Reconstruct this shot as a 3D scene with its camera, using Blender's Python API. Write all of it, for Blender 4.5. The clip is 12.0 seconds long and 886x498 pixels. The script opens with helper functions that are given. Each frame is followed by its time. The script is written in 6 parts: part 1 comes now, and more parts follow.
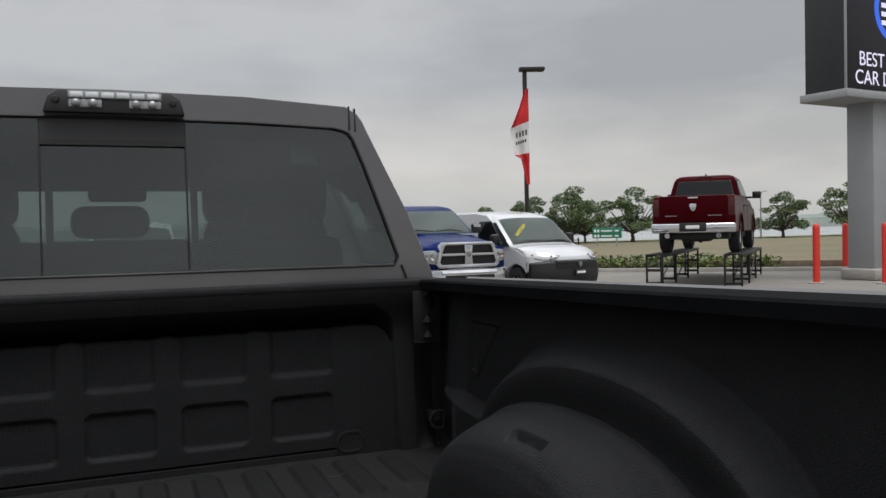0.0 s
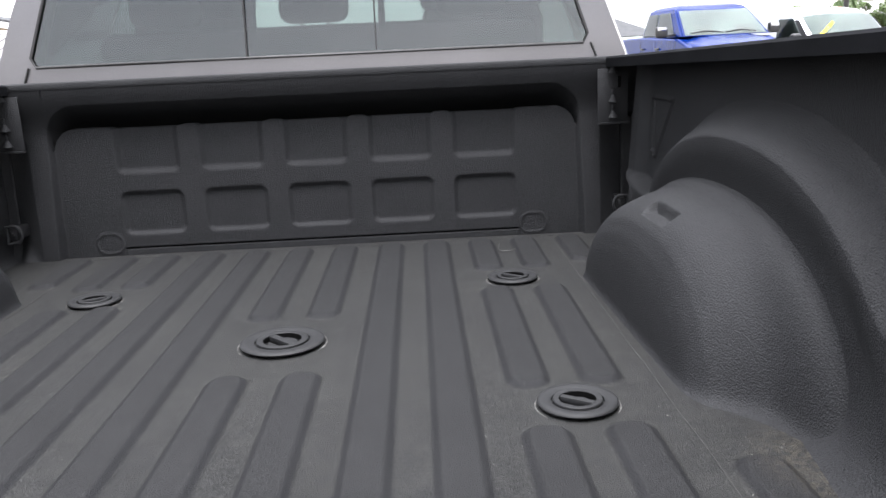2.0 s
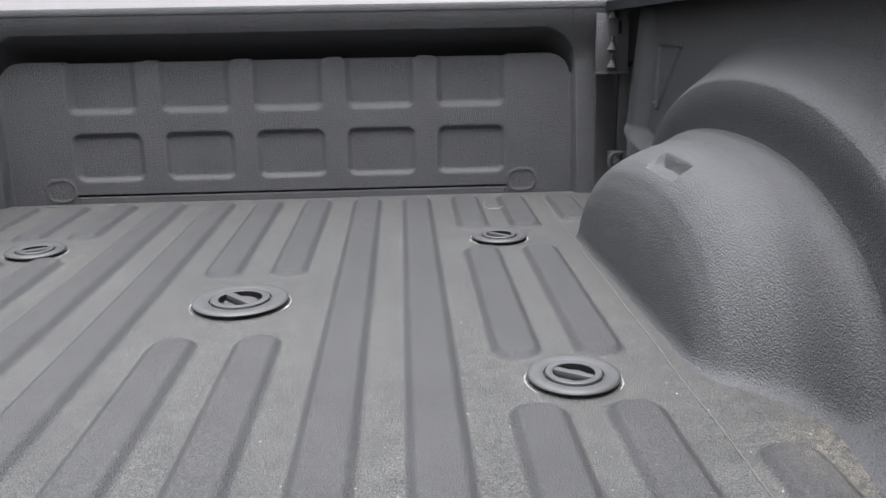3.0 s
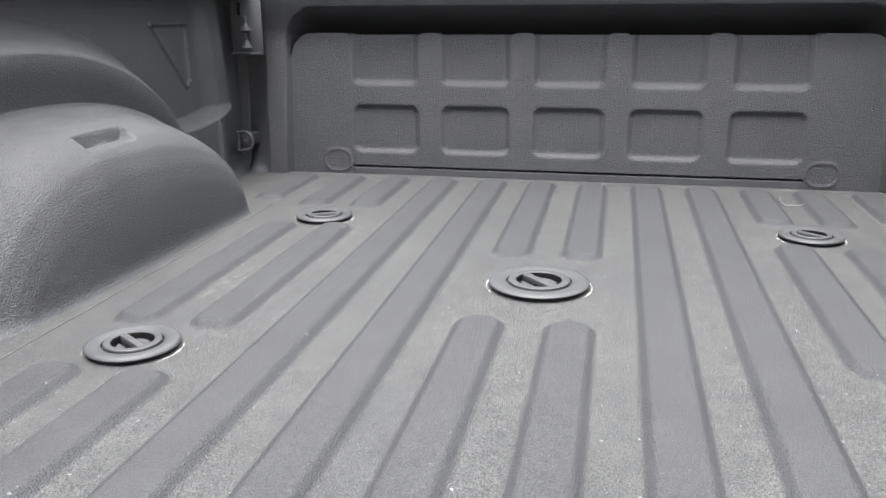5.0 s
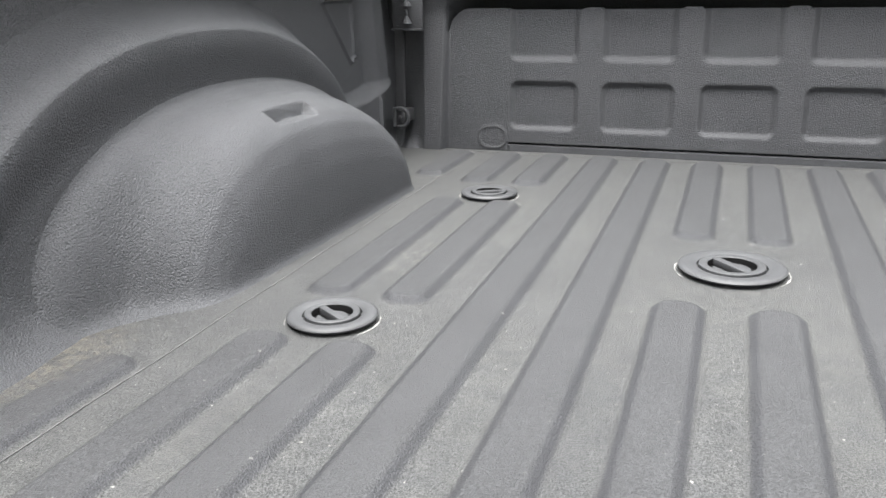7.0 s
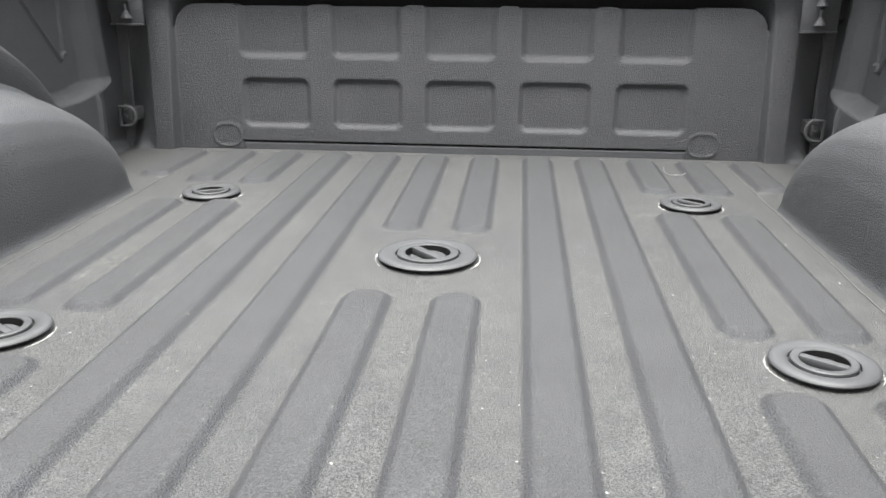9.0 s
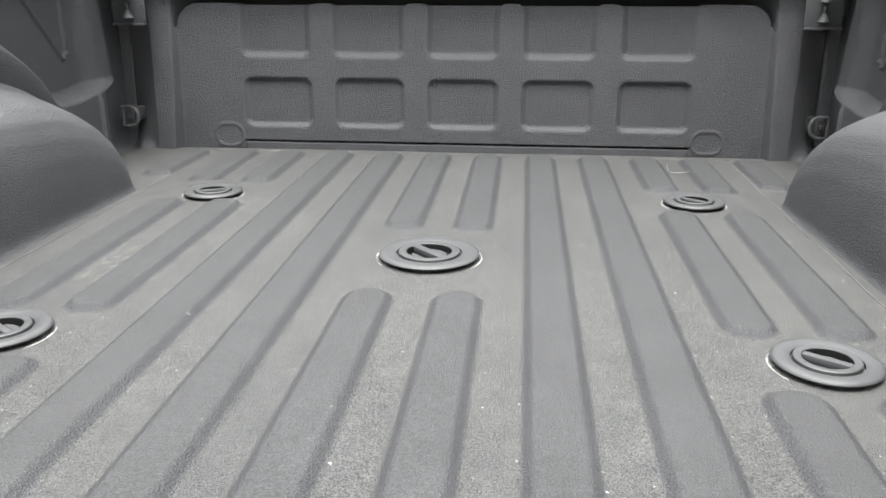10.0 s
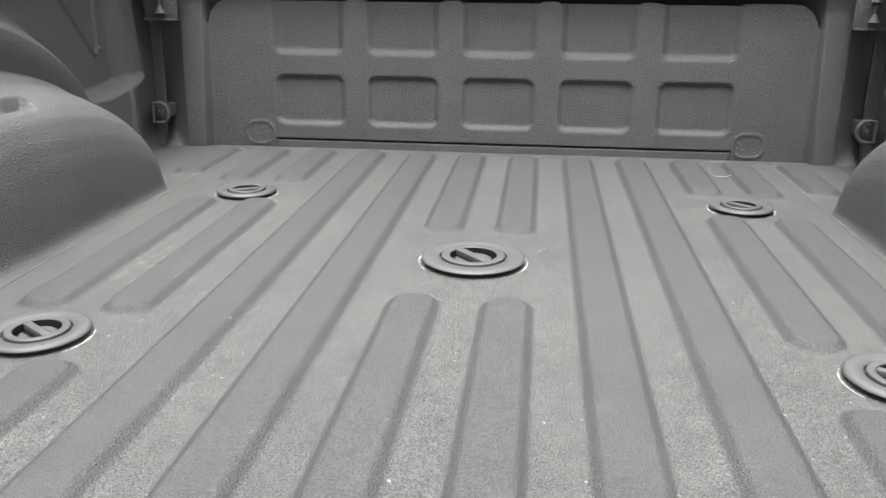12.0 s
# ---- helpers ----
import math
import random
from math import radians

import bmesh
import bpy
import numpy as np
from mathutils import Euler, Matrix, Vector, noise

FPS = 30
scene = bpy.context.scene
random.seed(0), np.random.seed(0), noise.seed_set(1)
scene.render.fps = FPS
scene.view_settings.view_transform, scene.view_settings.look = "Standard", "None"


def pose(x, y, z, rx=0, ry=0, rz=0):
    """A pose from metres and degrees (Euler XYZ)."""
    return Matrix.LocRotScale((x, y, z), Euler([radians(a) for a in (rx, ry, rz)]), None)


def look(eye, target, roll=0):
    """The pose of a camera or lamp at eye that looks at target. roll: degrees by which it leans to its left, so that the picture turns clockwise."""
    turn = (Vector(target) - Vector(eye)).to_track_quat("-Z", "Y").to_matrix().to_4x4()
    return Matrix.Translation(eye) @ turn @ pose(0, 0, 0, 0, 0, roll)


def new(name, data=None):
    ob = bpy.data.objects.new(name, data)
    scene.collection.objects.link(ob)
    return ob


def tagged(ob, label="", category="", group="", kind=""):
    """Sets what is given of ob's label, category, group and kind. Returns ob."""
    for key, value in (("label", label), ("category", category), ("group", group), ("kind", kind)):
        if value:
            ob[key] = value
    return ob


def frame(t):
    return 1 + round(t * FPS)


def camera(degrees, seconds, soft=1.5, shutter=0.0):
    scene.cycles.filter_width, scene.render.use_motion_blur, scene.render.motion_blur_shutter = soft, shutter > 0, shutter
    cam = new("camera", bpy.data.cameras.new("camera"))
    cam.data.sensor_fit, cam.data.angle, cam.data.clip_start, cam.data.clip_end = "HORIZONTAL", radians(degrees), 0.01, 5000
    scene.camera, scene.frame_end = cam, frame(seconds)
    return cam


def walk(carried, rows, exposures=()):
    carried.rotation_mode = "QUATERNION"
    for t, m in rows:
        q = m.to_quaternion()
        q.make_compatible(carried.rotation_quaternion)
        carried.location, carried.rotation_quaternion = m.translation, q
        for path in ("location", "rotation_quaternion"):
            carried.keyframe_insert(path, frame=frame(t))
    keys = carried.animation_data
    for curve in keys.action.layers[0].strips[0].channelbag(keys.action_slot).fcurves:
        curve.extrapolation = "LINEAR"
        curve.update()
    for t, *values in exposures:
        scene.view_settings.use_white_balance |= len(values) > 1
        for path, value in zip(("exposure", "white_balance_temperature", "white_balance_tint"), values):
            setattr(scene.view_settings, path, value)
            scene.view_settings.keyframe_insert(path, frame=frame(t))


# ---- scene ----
cam = camera(56.7, 12.0)
PATH = [
    (0, (-0.006, -1.401, 0.623), (0.736, 0.456, 0.579), -1.2),
    (0.3, (0.148, -1.443, 0.623), (0.375, 0.543, 0.583), -1.6),
    (0.5, (0.206, -1.453, 0.627), (0.277, 0.546, 0.579), -1.3),
    (0.7, (0.233, -1.49, 0.612), (0.225, 0.509, 0.537), -1.7),
    (1, (0.25, -1.58, 0.581), (0.23, 0.414, 0.423), -3.5),
    (1.5, (0.277, -1.586, 0.566), (0.246, 0.391, 0.266), -3.1),
    (2, (0.2833, -1.455, 0.5231), (0.3266, 0.4884, 0.053), -2.72),
    (2.5, (0.2856, -1.363, 0.4913), (0.3762, 0.5613, -0.046), -1.65),
    (2.7, (0.289, -1.3328, 0.4773), (0.383, 0.5896, -0.0669), -1.24),
    (4.3, (0.2109, -1.2309, 0.4325), (0.2162, 0.6884, -0.1309), 1.05),
    (4.5, (0.1842, -1.2216, 0.4285), (0.039, 0.6927, -0.1319), 0.56),
    (5, (0.112, -1.2177, 0.4254), (-0.2835, 0.6578, -0.1438), -0.35),
    (5.5, (0.0528, -1.2208, 0.4173), (-0.5031, 0.6047, -0.1817), -0.45),
    (6, (-0.0002, -1.2268, 0.4134), (-0.6517, 0.5624, -0.1989), -0.81),
    (6.5, (-0.0221, -1.2299, 0.4166), (-0.703, 0.5478, -0.1969), -1.27),
    (6.7, (-0.0212, -1.2316, 0.4188), (-0.6912, 0.55, -0.1949), -1.16),
    (8.3, (0.1053, -1.2093, 0.4213), (-0.1993, 0.6652, -0.2053), 0.26),
    (8.5, (0.1232, -1.21, 0.4215), (-0.1041, 0.6757, -0.2051), 0.68),
    (9, (0.1415, -1.2108, 0.4215), (-0.0297, 0.681, -0.2049), 0.37),
    (9.5, (0.1458, -1.2056, 0.4196), (-0.0311, 0.6858, -0.2062), 0.26),
    (10, (0.1471, -1.2064, 0.4196), (-0.0367, 0.6834, -0.2088), 0.06),
    (10.5, (0.1418, -1.2019, 0.4172), (-0.0449, 0.6872, -0.2123), -0.27),
    (11, (0.1404, -1.1955, 0.4097), (-0.0561, 0.6931, -0.2184), -0.3),
    (11.5, (0.121, -1.1751, 0.4083), (-0.0793, 0.7142, -0.2166), -0.03),
    (12, (0.0967, -1.1716, 0.4129), (-0.1205, 0.7142, -0.2167), 0.45),
]
walk(cam, [(t, look(eye, target, roll)) for t, eye, target, roll in PATH],
     exposures=[(0.0, 0.3, 6380, 10), (0.7, 0.3, 6380, 10), (1.0, 0.7, 6300, 13), (1.5, 1.55, 6220, 14), (2.0, 2.52, 6250, 14), (2.5, 3.32, 6250, 14), (2.7, 3.47, 6300, 13),
                (4.3, 3.93, 6400, 12), (5.5, 4.01, 6430, 11), (9.0, 4.0, 6530, 9), (12.0, 3.99, 6570, 8)])

GROUND = -0.88          # the bed floor lies at z = 0

# ---- sky and sun ----
world = bpy.data.worlds.new("overcast_sky")
scene.world = world
world.use_nodes = True
wn, wl = world.node_tree.nodes, world.node_tree.links
wn.clear()
w_out = wn.new("ShaderNodeOutputWorld")
w_bg = wn.new("ShaderNodeBackground")
w_bg.inputs["Strength"].default_value = 0.05
w_sky = wn.new("ShaderNodeTexSky")
w_sky.sky_type = "NISHITA"
w_sky.sun_disc = False
w_sky.sun_elevation = radians(55)
w_sky.sun_rotation = radians(200)
w_tc = wn.new("ShaderNodeTexCoord")
w_map = wn.new("ShaderNodeMapping")
w_map.inputs["Scale"].default_value = (1.0, 1.0, 3.2)
w_noise = wn.new("ShaderNodeTexNoise")
w_noise.inputs["Scale"].default_value = 2.3
w_noise.inputs["Detail"].default_value = 7.0
w_noise.inputs["Roughness"].default_value = 0.48
w_ramp = wn.new("ShaderNodeValToRGB")
w_ramp.color_ramp.elements[0].position = 0.39
w_ramp.color_ramp.elements[0].color = (6.9, 7.0, 7.15, 1)
w_ramp.color_ramp.elements[1].position = 0.61
w_ramp.color_ramp.elements[1].color = (9.5, 9.52, 9.55, 1)
w_sep = wn.new("ShaderNodeSeparateXYZ")
w_hor = wn.new("ShaderNodeValToRGB")
w_hor.color_ramp.elements[0].position = 0.02
w_hor.color_ramp.elements[0].color = (1.05, 1.04, 1.0, 1)
w_hor.color_ramp.elements[1].position = 1.0
w_hor.color_ramp.elements[1].color = (3.0, 3.0, 3.0, 1)
for pos, col in ((0.06, (1.16, 1.12, 1.06, 1)), (0.13, (1.12, 1.09, 1.05, 1)), (0.17, (0.92, 0.93, 0.94, 1)), (0.28, (0.97, 0.97, 0.98, 1)), (0.45, (1.4, 1.4, 1.41, 1)), (0.7, (2.3, 2.3, 2.3, 1))):
    el = w_hor.color_ramp.elements.new(pos)
    el.color = col
w_mul = wn.new("ShaderNodeMix")
w_mul.data_type, w_mul.blend_type = "RGBA", "MULTIPLY"
w_mul.inputs[0].default_value = 1.0
w_mix = wn.new("ShaderNodeMix")
w_mix.data_type = "RGBA"
w_mix.inputs[0].default_value = 0.94
wl.new(w_tc.outputs["Generated"], w_map.inputs["Vector"])
wl.new(w_map.outputs["Vector"], w_noise.inputs["Vector"])
wl.new(w_noise.outputs["Fac"], w_ramp.inputs["Fac"])
wl.new(w_tc.outputs["Generated"], w_sep.inputs["Vector"])
wl.new(w_sep.outputs["Z"], w_hor.inputs["Fac"])
wl.new(w_ramp.outputs["Color"], w_mul.inputs[6])
wl.new(w_hor.outputs["Color"], w_mul.inputs[7])
wl.new(w_sky.outputs["Color"], w_mix.inputs[6])
wl.new(w_mul.outputs[2], w_mix.inputs[7])
wl.new(w_mix.outputs[2], w_bg.inputs["Color"])
wl.new(w_bg.outputs["Background"], w_out.inputs["Surface"])

sun_data = bpy.data.lights.new("sun", "SUN")
sun_data.energy = 2.0
sun_data.angle = radians(30)
sun_data.color = (1.0, 0.985, 0.965)
sun = new("sun", sun_data)
sun.matrix_world = look((0, 0, 30), (0.4, 4.8, 12))


# ---- materials ----
def material(name, base=(0.5, 0.5, 0.5), rough=0.5, metal=0.0, vary=0.0, scale=8.0, second=None, fine=0.0, fine_scale=200.0, bump=0.0, bump_scale=300.0, coat=0.0, spec=0.5, alpha=1.0, bump_dist=0.002, island=0.0):
    """A procedural surface: two scales of colour variation and a fine relief."""
    m = bpy.data.materials.new(name)
    m.use_nodes = True
    n, l = m.node_tree.nodes, m.node_tree.links
    p = n["Principled BSDF"]
    p.inputs["Roughness"].default_value = rough
    p.inputs["Metallic"].default_value = metal
    p.inputs["Coat Weight"].default_value = coat
    p.inputs["Coat Roughness"].default_value = 0.05
    p.inputs["Specular IOR Level"].default_value = spec
    p.inputs["Base Color"].default_value = (*base, 1)
    if vary or fine:
        tc = n.new("ShaderNodeTexCoord")
        a = n.new("ShaderNodeTexNoise")
        a.inputs["Scale"].default_value, a.inputs["Detail"].default_value = scale, 5.0
        b = n.new("ShaderNodeTexNoise")
        b.inputs["Scale"].default_value, b.inputs["Detail"].default_value = fine_scale, 2.0
        l.new(tc.outputs["Object"], a.inputs["Vector"])
        l.new(tc.outputs["Object"], b.inputs["Vector"])
        mix = n.new("ShaderNodeMix")
        mix.data_type = "RGBA"
        other = second or tuple(c * (1 - vary) for c in base)
        mix.inputs[6].default_value, mix.inputs[7].default_value = (*base, 1), (*other, 1)
        r = n.new("ShaderNodeMapRange")
        r.inputs["From Min"].default_value, r.inputs["From Max"].default_value = 0.36, 0.64
        l.new(a.outputs["Fac"], r.inputs["Value"])
        l.new(r.outputs["Result"], mix.inputs[0])
        hsv = n.new("ShaderNodeHueSaturation")
        l.new(mix.outputs[2], hsv.inputs["Color"])
        r2 = n.new("ShaderNodeMapRange")
        r2.inputs["From Min"].default_value, r2.inputs["From Max"].default_value = 0.3, 0.7
        r2.inputs["To Min"].default_value, r2.inputs["To Max"].default_value = 1 - fine, 1 + fine
        l.new(b.outputs["Fac"], r2.inputs["Value"])
        if island:
            geo = n.new("ShaderNodeNewGeometry")
            r3 = n.new("ShaderNodeMapRange")
            r3.inputs["To Min"].default_value, r3.inputs["To Max"].default_value = 1 - island, 1 + island
            l.new(geo.outputs["Random Per Island"], r3.inputs["Value"])
            mm = n.new("ShaderNodeMath")
            mm.operation = "MULTIPLY"
            l.new(r2.outputs["Result"], mm.inputs[0])
            l.new(r3.outputs["Result"], mm.inputs[1])
            l.new(mm.outputs[0], hsv.inputs["Value"])
        else:
            l.new(r2.outputs["Result"], hsv.inputs["Value"])
        l.new(hsv.outputs["Color"], p.inputs["Base Color"])
    if bump:
        tc2 = n.new("ShaderNodeTexCoord")
        c = n.new("ShaderNodeTexNoise")
        c.inputs["Scale"].default_value, c.inputs["Detail"].default_value = bump_scale, 3.0
        bp = n.new("ShaderNodeBump")
        bp.inputs["Strength"].default_value, bp.inputs["Distance"].default_value = bump, bump_dist
        l.new(tc2.outputs["Object"], c.inputs["Vector"])
        l.new(c.outputs["Fac"], bp.inputs["Height"])
        l.new(bp.outputs["Normal"], p.inputs["Normal"])
    return m


def glass(name, tint=(0.2, 0.22, 0.22), rough=0.02, ior=1.5):
    """A tinted pane: it lets through what lies behind it and mirrors at a slant."""
    m = bpy.data.materials.new(name)
    m.use_nodes = True
    n, l = m.node_tree.nodes, m.node_tree.links
    n.clear()
    out, mix = n.new("ShaderNodeOutputMaterial"), n.new("ShaderNodeMixShader")
    tr, gl, fr = n.new("ShaderNodeBsdfTransparent"), n.new("ShaderNodeBsdfGlossy"), n.new("ShaderNodeFresnel")
    tr.inputs["Color"].default_value = (*tint, 1)
    gl.inputs["Roughness"].default_value = rough
    fr.inputs["IOR"].default_value = ior
    l.new(fr.outputs["Fac"], mix.inputs["Fac"])
    l.new(tr.outputs["BSDF"], mix.inputs[1])
    l.new(gl.outputs["BSDF"], mix.inputs[2])
    l.new(mix.outputs["Shader"], out.inputs["Surface"])
    return m


def bedliner(name, base, dust, floor=False, pebble=230.0, depth=0.003):
    """Sprayed bed lining: a pebbled dark coat with grit and dust, and on a floor dust settled between the ribs, pale
    specks, sandy stains and painted shade on the rib slopes.
    """
    m = bpy.data.materials.new(name)
    m.use_nodes = True
    n, l = m.node_tree.nodes, m.node_tree.links
    p = n["Principled BSDF"]
    p.inputs["Roughness"].default_value = 0.65 if floor else 0.6
    p.inputs["Specular IOR Level"].default_value = 0.11 if floor else 0.14
    tc = n.new("ShaderNodeTexCoord")
    here = tc.outputs["Object"]

    def ranged(value, lo, hi, to_lo=0.0, to_hi=1.0):
        r = n.new("ShaderNodeMapRange")
        for key, v in (("From Min", lo), ("From Max", hi), ("To Min", to_lo), ("To Max", to_hi)):
            r.inputs[key].default_value = v
        l.new(value, r.inputs["Value"])
        return r.outputs["Result"]

    def tex(scale, detail):
        t = n.new("ShaderNodeTexNoise")
        t.inputs["Scale"].default_value, t.inputs["Detail"].default_value = scale, detail
        l.new(here, t.inputs["Vector"])
        return t.outputs["Fac"]

    def maths(op, a, b):
        k = n.new("ShaderNodeMath")
        k.operation = op
        for i, v in enumerate((a, b)):
            if isinstance(v, (int, float)):
                k.inputs[i].default_value = v
            else:
                l.new(v, k.inputs[i])
        return k.outputs[0]

    def blend(fac, below, above):
        x = n.new("ShaderNodeMix")
        x.data_type = "RGBA"
        l.new(fac, x.inputs[0])
        for i, v in ((6, below), (7, above)):
            if isinstance(v, tuple):
                x.inputs[i].default_value = (*v, 1)
            else:
                l.new(v, x.inputs[i])
        return x.outputs[2]

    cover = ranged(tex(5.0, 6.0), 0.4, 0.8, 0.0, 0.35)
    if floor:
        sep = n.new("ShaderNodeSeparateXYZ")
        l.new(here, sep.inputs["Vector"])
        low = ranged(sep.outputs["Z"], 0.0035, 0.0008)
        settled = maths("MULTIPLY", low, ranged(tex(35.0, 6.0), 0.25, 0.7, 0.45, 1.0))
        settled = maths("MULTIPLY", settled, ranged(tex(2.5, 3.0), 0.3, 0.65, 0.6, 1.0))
        # rib slopes kept darker than the tops: their shade is put into the colour
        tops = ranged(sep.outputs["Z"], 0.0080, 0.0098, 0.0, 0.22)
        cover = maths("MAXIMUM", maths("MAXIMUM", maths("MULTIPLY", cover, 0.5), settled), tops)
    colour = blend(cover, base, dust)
    if floor:
        # sandy dirt behind each wheelhouse
        side = maths("ABSOLUTE", sep.outputs["X"], 0.0)
        dx, dy = maths("SUBTRACT", side, 0.82), maths("ADD", sep.outputs["Y"], 0.54)
        rr = maths("ADD", maths("MULTIPLY", dx, maths("MULTIPLY", dx, 48.0)), maths("MULTIPLY", dy, maths("MULTIPLY", dy, 42.0)))
        sand = maths("MULTIPLY", ranged(rr, 1.1, 0.1, 0.0, 0.60), ranged(tex(90.0, 8.0), 0.40, 0.66))
        colour = blend(sand, colour, (0.055, 0.049, 0.038))
        # pale smears of dried dirt on two ribs
        for px, py, kx, ky in ((-0.475, -0.07, 900.0, 90.0), (-0.395, 0.31, 1500.0, 250.0)):
            dx, dy = maths("SUBTRACT", sep.outputs["X"], px), maths("SUBTRACT", sep.outputs["Y"], py)
            rr = maths("ADD", maths("MULTIPLY", dx, maths("MULTIPLY", dx, kx)), maths("MULTIPLY", dy, maths("MULTIPLY", dy, ky)))
            smear = maths("MULTIPLY", ranged(rr, 1.2, 0.1), ranged(tex(70.0, 5.0), 0.54, 0.66, 0.0, 0.75))
            colour = blend(smear, colour, (0.042, 0.041, 0.037))
        for scale, size, rare in ((26.0, 0.040, 0.87), (70.0, 0.075, 0.91), (8.0, 0.018, 0.66)):
            v = n.new("ShaderNodeTexVoronoi")
            v.voronoi_dimensions = "2D"
            v.inputs["Scale"].default_value = scale
            l.new(here, v.inputs["Vector"])
            sc = n.new("ShaderNodeSeparateColor")
            l.new(v.outputs["Color"], sc.inputs["Color"])
            dot = maths("MULTIPLY", ranged(v.outputs["Distance"], size, size * 0.5), ranged(sc.outputs["Red"], rare, rare + 0.06))
            dot = maths("MULTIPLY", dot, maths("ADD", maths("MULTIPLY", low, 0.6), 0.3))
            colour = blend(dot, colour, (0.09, 0.089, 0.083))
    hsv = n.new("ShaderNodeHueSaturation")
    l.new(colour, hsv.inputs["Color"])
    speck = ranged(tex(640.0, 4.0), 0.36, 0.64, -0.5, 0.5)
    if floor:
        speck = maths("MULTIPLY", speck, ranged(low, 0.0, 1.0, 1.1, 1.6))
    else:
        speck = maths("MULTIPLY", speck, 0.9)
    grain = maths("MULTIPLY", maths("MULTIPLY", maths("ADD", speck, 1.0), ranged(tex(230.0, 2.0), 0.32, 0.68, 0.94, 1.06)), ranged(tex(12.0, 4.0), 0.3, 0.7, 0.92, 1.08))
    l.new(grain, hsv.inputs["Value"])
    l.new(hsv.outputs["Color"], p.inputs["Base Color"])
    bp = n.new("ShaderNodeBump")
    bp.inputs["Strength"].default_value, bp.inputs["Distance"].default_value = 0.9, depth
    relief = tex(pebble, 3.0)
    if not floor:
        # pinholes left by the spray
        v = n.new("ShaderNodeTexVoronoi")
        v.inputs["Scale"].default_value = 48.0
        l.new(here, v.inputs["Vector"])
        sc = n.new("ShaderNodeSeparateColor")
        l.new(v.outputs["Color"], sc.inputs["Color"])
        hole = maths("MULTIPLY", ranged(v.outputs["Distance"], 0.13, 0.04), ranged(sc.outputs["Red"], 0.80, 0.86))
        relief = maths("SUBTRACT", relief, maths("MULTIPLY", hole, 0.6))
        v = n.new("ShaderNodeTexVoronoi")
        v.inputs["Scale"].default_value = 330.0
        l.new(here, v.inputs["Vector"])
        relief = maths("SUBTRACT", maths("MULTIPLY", relief, 0.6), maths("MULTIPLY", v.outputs["Distance"], 0.22))
    l.new(relief, bp.inputs["Height"])
    l.new(bp.outputs["Normal"], p.inputs["Normal"])
    return m


